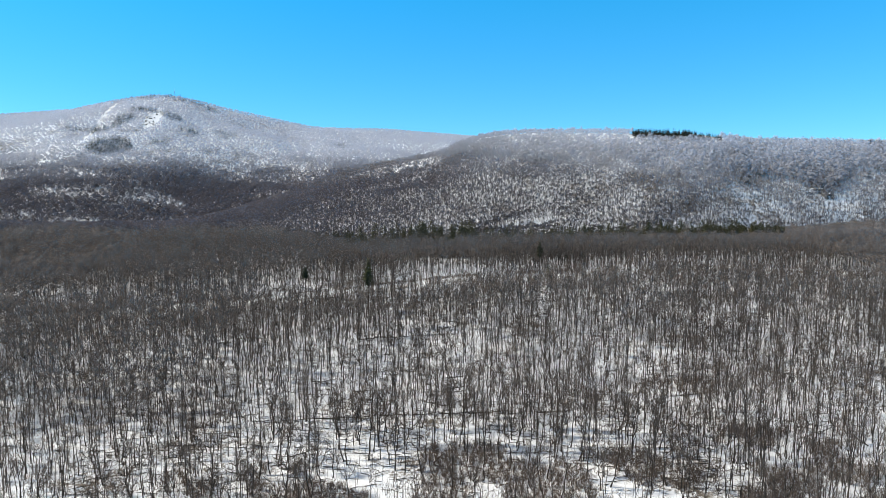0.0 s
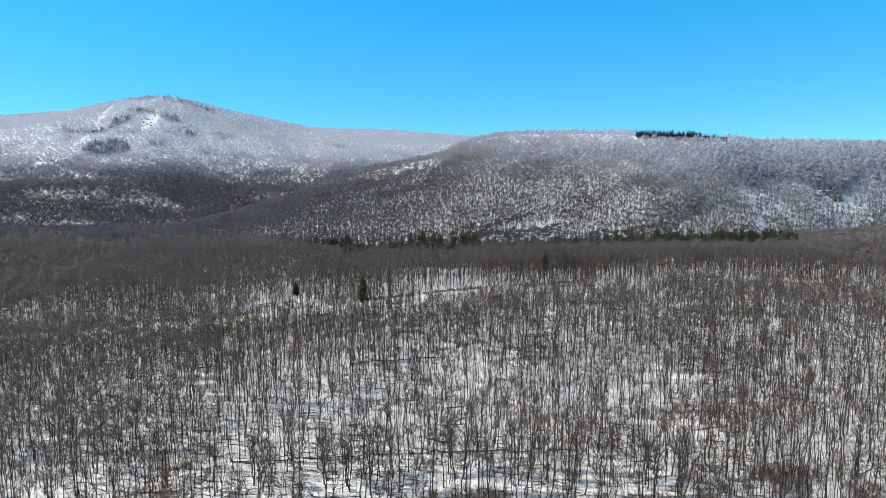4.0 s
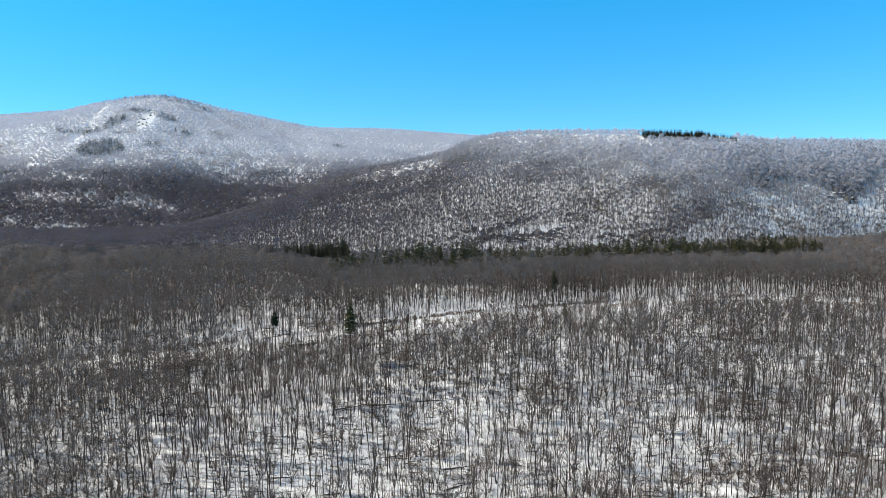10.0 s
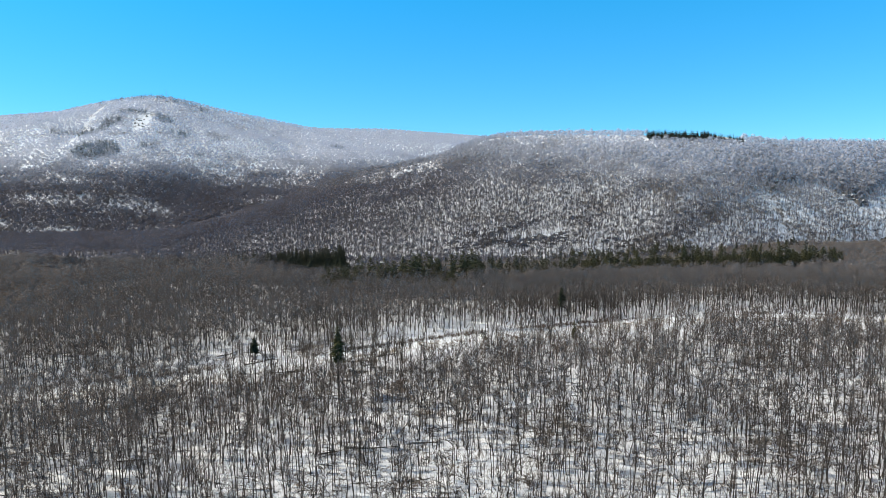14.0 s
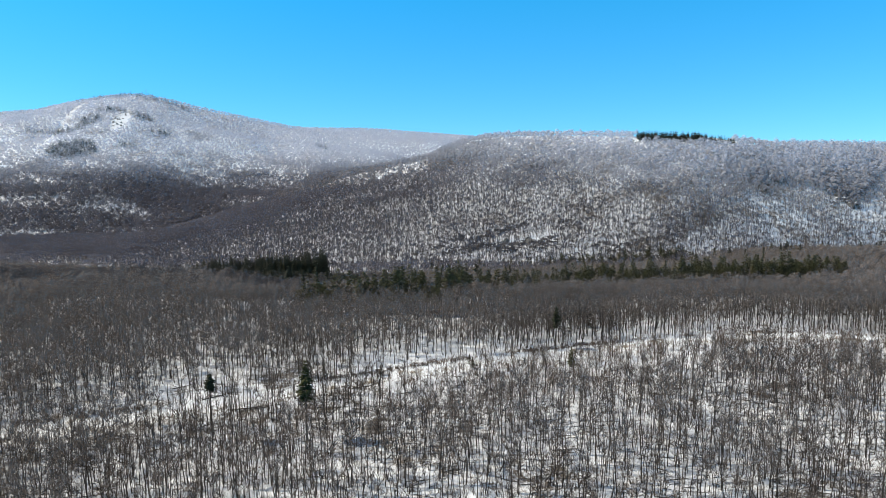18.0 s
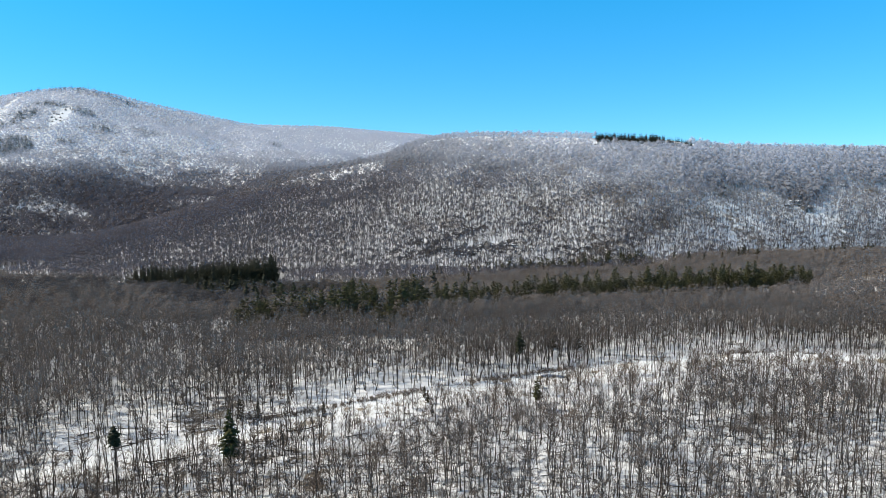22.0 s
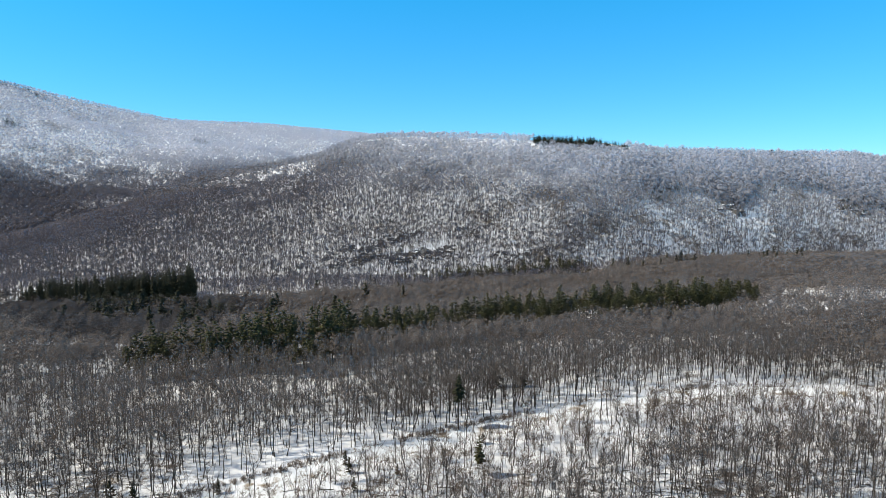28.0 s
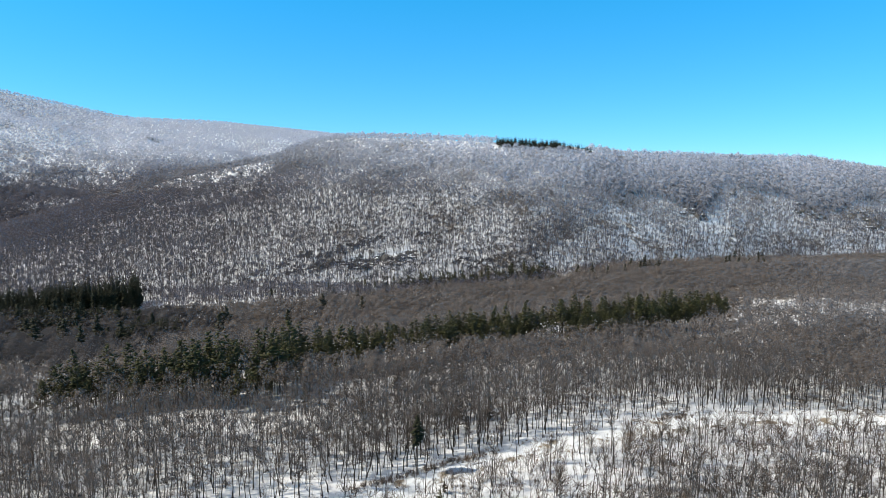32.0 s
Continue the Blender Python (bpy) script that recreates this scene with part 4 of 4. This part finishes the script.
# ---- rocks ----
def slab(size, seed, rough=0.35):
    bm = bmesh.new()
    bmesh.ops.create_icosphere(bm, subdivisions=2, radius=1.0)
    off = Vector((seed * 7.3, seed * 3.1, seed * 1.7))
    for v in bm.verts:
        d = noise.noise(v.co * 1.3 + off) * rough + noise.noise(v.co * 2.7 + off) * rough * 0.6
        v.co = Vector((v.co.x * size[0], v.co.y * size[1], max(v.co.z, -0.4) * size[2])) * (1 + d)
    me = bpy.data.meshes.new("rock")
    bm.to_mesh(me)
    bm.free()
    me.materials.append(ROCK)
    return me


def snow_cap_of(me, thick):
    """The upper skin of a rock, lifted a little: lying snow."""
    bm = bmesh.new()
    bm.from_mesh(me)
    bm.normal_update()
    bmesh.ops.delete(bm, geom=[f for f in bm.faces if f.normal.z < 0.8], context="FACES")
    for v in bm.verts:
        v.co.z += thick
    cap = bpy.data.meshes.new("snow_cap")
    bm.to_mesh(cap)
    bm.free()
    cap.materials.append(CAP)
    return cap


def outcrops(name, label, group, spots, kinds):
    for j, (px, py, s, turn) in enumerate(spots):
        k = kinds[j % len(kinds)]
        at = Matrix.LocRotScale((px, py, float(land(px, py))), Euler((0, 0, turn)), None)
        if isinstance(k, tuple):
            t0 = thing(name, at, label, "rock", group)
            me = slab(*k)
            part("rock_body", me, t0)
            if name == "boulder":
                part("snow_cap", snow_cap_of(me, 0.12), t0, "lying snow on the rock's top")
            t0.scale = (s, s, s)
            kinds[j % len(kinds)] = t0
        else:
            copy_thing(k, at).scale = (s, s, s)


# ledges in broken arcs across the lower hill: from, to, how many, how far they stray, size
spots = []
for (x0, y0), (x1, y1), count, stray, size in (((-25, 947), (54, 988), 36, 4, 0.5), ((54, 972), (142, 1008), 34, 4, 0.68), ((92, 949), (168, 961), 44, 5, 0.95), ((20, 945), (85, 962), 28, 5, 0.72),
                                               ((135, 940), (200, 950), 14, 5, 0.5), ((186, 1008), (212, 986), 16, 6, 0.5), ((215, 940), (290, 932), 30, 7, 0.5), ((-95, 1052), (5, 1012), 16, 6, 0.4), ((-60, 930), (0, 935), 10, 5, 0.4),
                                               ((110, 1060), (250, 1045), 10, 8, 0.35), ((300, 938), (350, 946), 10, 5, 0.4)):
    for _ in range(count):
        u = rng.uniform()
        spots.append((x0 + (x1 - x0) * u + rng.normal() * 3, y0 + (y1 - y0) * u + rng.normal() * stray, rng.uniform(0.45, 1.35) * size, rng.normal() * 0.35))
outcrops("rock_ledge", "dark lichened rock ledge with lying snow on the slope", "hill ledges", spots,
         [((7.5, 2.6, 3.4), 1, 1.2), ((9.0, 2.4, 2.8), 2, 1.3), ((5.0, 3.0, 4.0), 3, 1.2), ((8.0, 3.0, 2.6), 4, 1.3), ((4.0, 2.6, 3.2), 5, 1.3), ((10.0, 2.4, 2.6), 6, 1.2)])
spots = [(616 + rng.normal() * 14, 1040 + rng.normal() * 12, rng.uniform(0.7, 1.5), rng.normal() * 0.5) for _ in range(10)]
spots += [(892 + rng.normal() * 16, 1090 + rng.normal() * 14, rng.uniform(0.7, 1.4), rng.normal() * 0.5) for _ in range(9)]
spots += [(530 + rng.normal() * 30, 1055 + rng.normal() * 18, rng.uniform(0.5, 1.0), rng.normal() * 0.5) for _ in range(10)]
for cx, cy, count, size in ((618, 1030, 12, 1.3), (855, 1074, 14, 1.3), (976, 1062, 9, 1.1), (940, 1094, 7, 1.0), (735, 1092, 7, 0.9)):
    spots += [(cx + rng.normal() * 15, cy + rng.normal() * 8, rng.uniform(0.6, 1.2) * size, rng.normal() * 0.5) for _ in range(count)]
spots += [(-918 + rng.normal() * 14, 2035 + rng.normal() * 48, rng.uniform(0.4, 0.9), rng.normal() * 0.5) for _ in range(16)]
spots += [(340 + rng.normal() * 6, 1150 + rng.normal() * 6, rng.uniform(0.3, 0.6), rng.normal() * 0.5) for _ in range(7)]
outcrops("cliff_block", "steep grey cliff block on the wooded hill", "hill cliffs", spots, [((4, 3.0, 5), 11, 0.9), ((6, 3.0, 4), 12, 0.9), ((3.5, 3.0, 5.5), 13, 1.0)])
outcrops("boulder", "snow-capped dark boulder at the wood's edge", "boulders", [(-43, 170, 1.0, 0.2), (-6, 168, 0.7, 1.0), (22, 172, 0.6, 2.0)], [((2.3, 1.3, 1.2), 21, 0.2)])


# ---- brush, grass and fallen wood ----
def bush(height, stems):
    s = Shape()
    for _ in range(stems):
        a, r = rng.uniform(0, 6.28), rng.uniform(0.1, 0.5)
        way = np.array([math.cos(a) * r, math.sin(a) * r, 1.0])
        p = np.array([math.cos(a), math.sin(a), 0]) * rng.uniform(0, 0.5) - (0, 0, 0.1)
        s.blade(p, way, height * rng.uniform(0.6, 1.1), 0.09, 0)
        for _ in range(3):
            q = p + way * height * rng.uniform(0.3, 0.8)
            s.blade(q, way + rng.normal(size=3) * 0.5, height * rng.uniform(0.2, 0.45), 0.075, 0)
    return s.arrays()


BUSHES = [bush(rng.uniform(2.2, 3.8), 24) for _ in range(5)]
x, y = jittered(-75, 150, 144, 195, 1.75)
keep = (((x - 10) / 80) ** 2 + ((y - 160) / 17) ** 2 < 1 + 1.6 * value_noise(x, y, 9, 45)) & (value_noise(x, y, 11, 41) > -0.08 - 0.16 * np.exp(-(((x + 2) / 24) ** 2)) + 0.16 * np.exp(-(((x - 62) / 14) ** 2)))
keep |= (x > 86) & (value_noise(x, y, 8, 48) > 0.10)
patch = jittered(66, 116, 218, 240, 2.4)
ok = ((patch[0] - 90) / 20) ** 2 + ((patch[1] - 229) / 7) ** 2 < 1 + 1.8 * value_noise(*patch, 7, 49)
x, y, keep = np.concatenate([x, patch[0]]), np.concatenate([y, patch[1]]), np.concatenate([keep, ok])
more = jittered(-200, 300, 140, 345, 5.0)
ok = in_sight(*more) & (value_noise(*more, 30, 42) + 0.6 * value_noise(*more, 11, 46) > 0.14) & clear_of_road(*more, 4.0, 5.0)
# and a hedge of it on the bank along the track
hx = rng.uniform(-240, 260, 1500)
hy = road_y(hx) + rng.uniform(2.4, 5.6, 1500)
bank = value_noise(hx, hy, 16, 47) > -0.12 + 0.3 * np.clip((hx - 40) / 60, 0, 1)
bx, by = np.concatenate([x[keep], more[0][ok], hx[bank]]), np.concatenate([y[keep], more[1][ok], hy[bank]])
size = np.concatenate([rng.uniform(0.55, 1.1, keep.sum()), rng.uniform(0.4, 0.9, ok.sum()), rng.uniform(0.3, 0.6, bank.sum())])
ob = new("brush", scattered("brush", BUSHES, feet(bx, by), size, [BRUSH]))
tagged(ob, "leafless brown brush in the snow", "shrubs", kind="stuff")

TUFTS = [bush(0.75, 8) for _ in range(4)]
gx = rng.uniform(-250, 420, 3200)
gy = road_y(gx) + np.where(rng.uniform(size=3200) < 0.8, -rng.gamma(2.2, 2.6, 3200) - 1.2, rng.uniform(3.4, 6.5, 3200))
keep = value_noise(gx, gy, 9, 43) + value_noise(gx, gy, 30, 44) > -0.12
ob = new("dead_grass", scattered("dead_grass", TUFTS, feet(gx[keep], gy[keep]), rng.uniform(0.5, 1.3, keep.sum()), [GRASS]))
tagged(ob, "tan dead grass tufts along the snowy track", "grass", kind="stuff")


def fallen(length, thick):
    """A felled trunk and, each a shape of its own, its broken branches."""
    s = Shape()
    bend = rng.normal(size=3) * 0.25
    s.tube([(-length / 2, 0, 0.15), (0, bend[0], 0.35), (length / 2, bend[1], 0.9)], [thick, thick * 0.8, thick * 0.3], 6, 0)
    limbs = []
    for _ in range(5):
        u, b = rng.uniform(0.0, 0.5), Shape()
        way = np.array([0.7, rng.normal() * 0.7, rng.uniform(0.1, 0.9)])
        p = np.array([u * length, bend[1] * u, 0.4 + u])
        b.tube([p, p + way * rng.uniform(1.2, 2.6)], [0.05, 0.012], 3, 0)
        limbs.append(b.arrays())
    return s.arrays(), limbs


logs = [(198, 395, 0.6, 1.1), (193, 397, -0.5, 0.9), (155, 398, 0.4, 0.8), (-20, 338, 0.35, 1.3), (-74, 335, 0.6, 1.2), (-32, 348, 0.1, 0.9), (78, 379, 0.2, 0.8)]
# a broken row of felled trunks across the foot of the slope
logs += [(-58 + 10.5 * k, 199 + 0.6 * k + rng.normal() * 0.5, rng.normal() * 0.06, rng.uniform(1.05, 1.35)) for k in range(10)]
while len(logs) < 75:
    px, py = rng.uniform(-95, 140), rng.uniform(150, 345)
    if clear_of_road(px, py, 5, 5):
        logs.append((px, py, rng.normal() * 0.5 + (0 if rng.uniform() < 0.6 else 1.2), rng.uniform(0.7, 1.25)))
kinds = [fallen(rng.uniform(7, 12), rng.uniform(0.14, 0.22)) for _ in range(5)]
for j, (px, py, turn, s) in enumerate(logs):
    k = kinds[j % 5]
    at = Matrix.LocRotScale((px, py, float(land(px, py))), Euler((0, 0, turn)), None)
    if isinstance(k, tuple):
        t0 = thing("fallen_tree", at, "grey fallen tree trunk with broken branches on snow", "fallen tree", "fallen trees")
        split_parts(k[0], [BARK], ("trunk",), t0)
        for limb in k[1]:
            split_parts(limb, [TWIG], ("branch",), t0)
        t0.scale = (s, s, s)
        kinds[j % 5] = t0
    else:
        copy_thing(k, at).scale = (s, s, s)

# broken branches and thin stems that lie about in the wood, mostly across the slope
STICKS = []
for _ in range(6):
    s, n = Shape(), rng.uniform(2.5, 7.0)
    s.tube([(-n / 2, 0, 0.1), (0, rng.normal() * 0.3, rng.uniform(0.1, 0.3)), (n / 2, rng.normal() * 0.4, rng.uniform(0.15, 0.6))], [0.10, 0.08, 0.03], 4, 0)
    for _ in range(4):
        p = np.array([rng.uniform(-0.2, 0.5) * n, 0, 0.2])
        s.blade(p, np.array([0.8, rng.normal() * 0.7, rng.uniform(0.1, 0.6)]), rng.uniform(0.8, 2.0), 0.07, 0)
    STICKS.append(s.arrays())
px, py = jittered(-190, 260, 140, 345, 3.4)
ok = in_sight(px, py) & clear_of_road(px, py, 8, 5) & (value_noise(px, py, 14, 51) + 0.5 * value_noise(px, py, 40, 52) > -0.06)
ob = new("fallen_branches", scattered("fallen_branches", STICKS, feet(px[ok], py[ok]), rng.uniform(0.6, 1.3, ok.sum()), [BARK], rng.normal(size=ok.sum()) * 0.35 + np.pi * (rng.uniform(size=ok.sum()) < 0.5)))
tagged(ob, "dark broken branches lying on the snow of the wood", "branches", kind="stuff")

# ---- the mast on the summit ----
mast_at = (-955, 2296, float(land(-955, 2296)))
mast = thing("radio_mast", pose(*mast_at), "slim grey steel radio mast on the summit", "mast")
s = Shape()
for a in range(3):
    c, d = math.cos(a * 2.094), math.sin(a * 2.094)
    s.tube([(c * 1.6, d * 1.6, -0.5), (c * 0.5, d * 0.5, 26)], [0.22, 0.16], 4, 0)
for z in range(0, 26, 3):
    r0, r1 = 1.6 - z * 0.042, 1.6 - (z + 3) * 0.042
    for a in range(3):
        p = [math.cos(a * 2.094) * r0, math.sin(a * 2.094) * r0, z]
        q = [math.cos((a + 1) * 2.094) * r1, math.sin((a + 1) * 2.094) * r1, z + 3]
        s.tube([p, q], [0.09, 0.09], 3, 0)
v, f, m = s.arrays()
part("lattice", mesh_of("lattice", v, f, [STEEL]), mast)
s = Shape()
s.tube([(0, 0, 25), (0, 0, 33)], [0.14, 0.08], 5, 0)
v, f, m = s.arrays()
part("antenna", mesh_of("antenna", v, f, [STEEL]), mast)
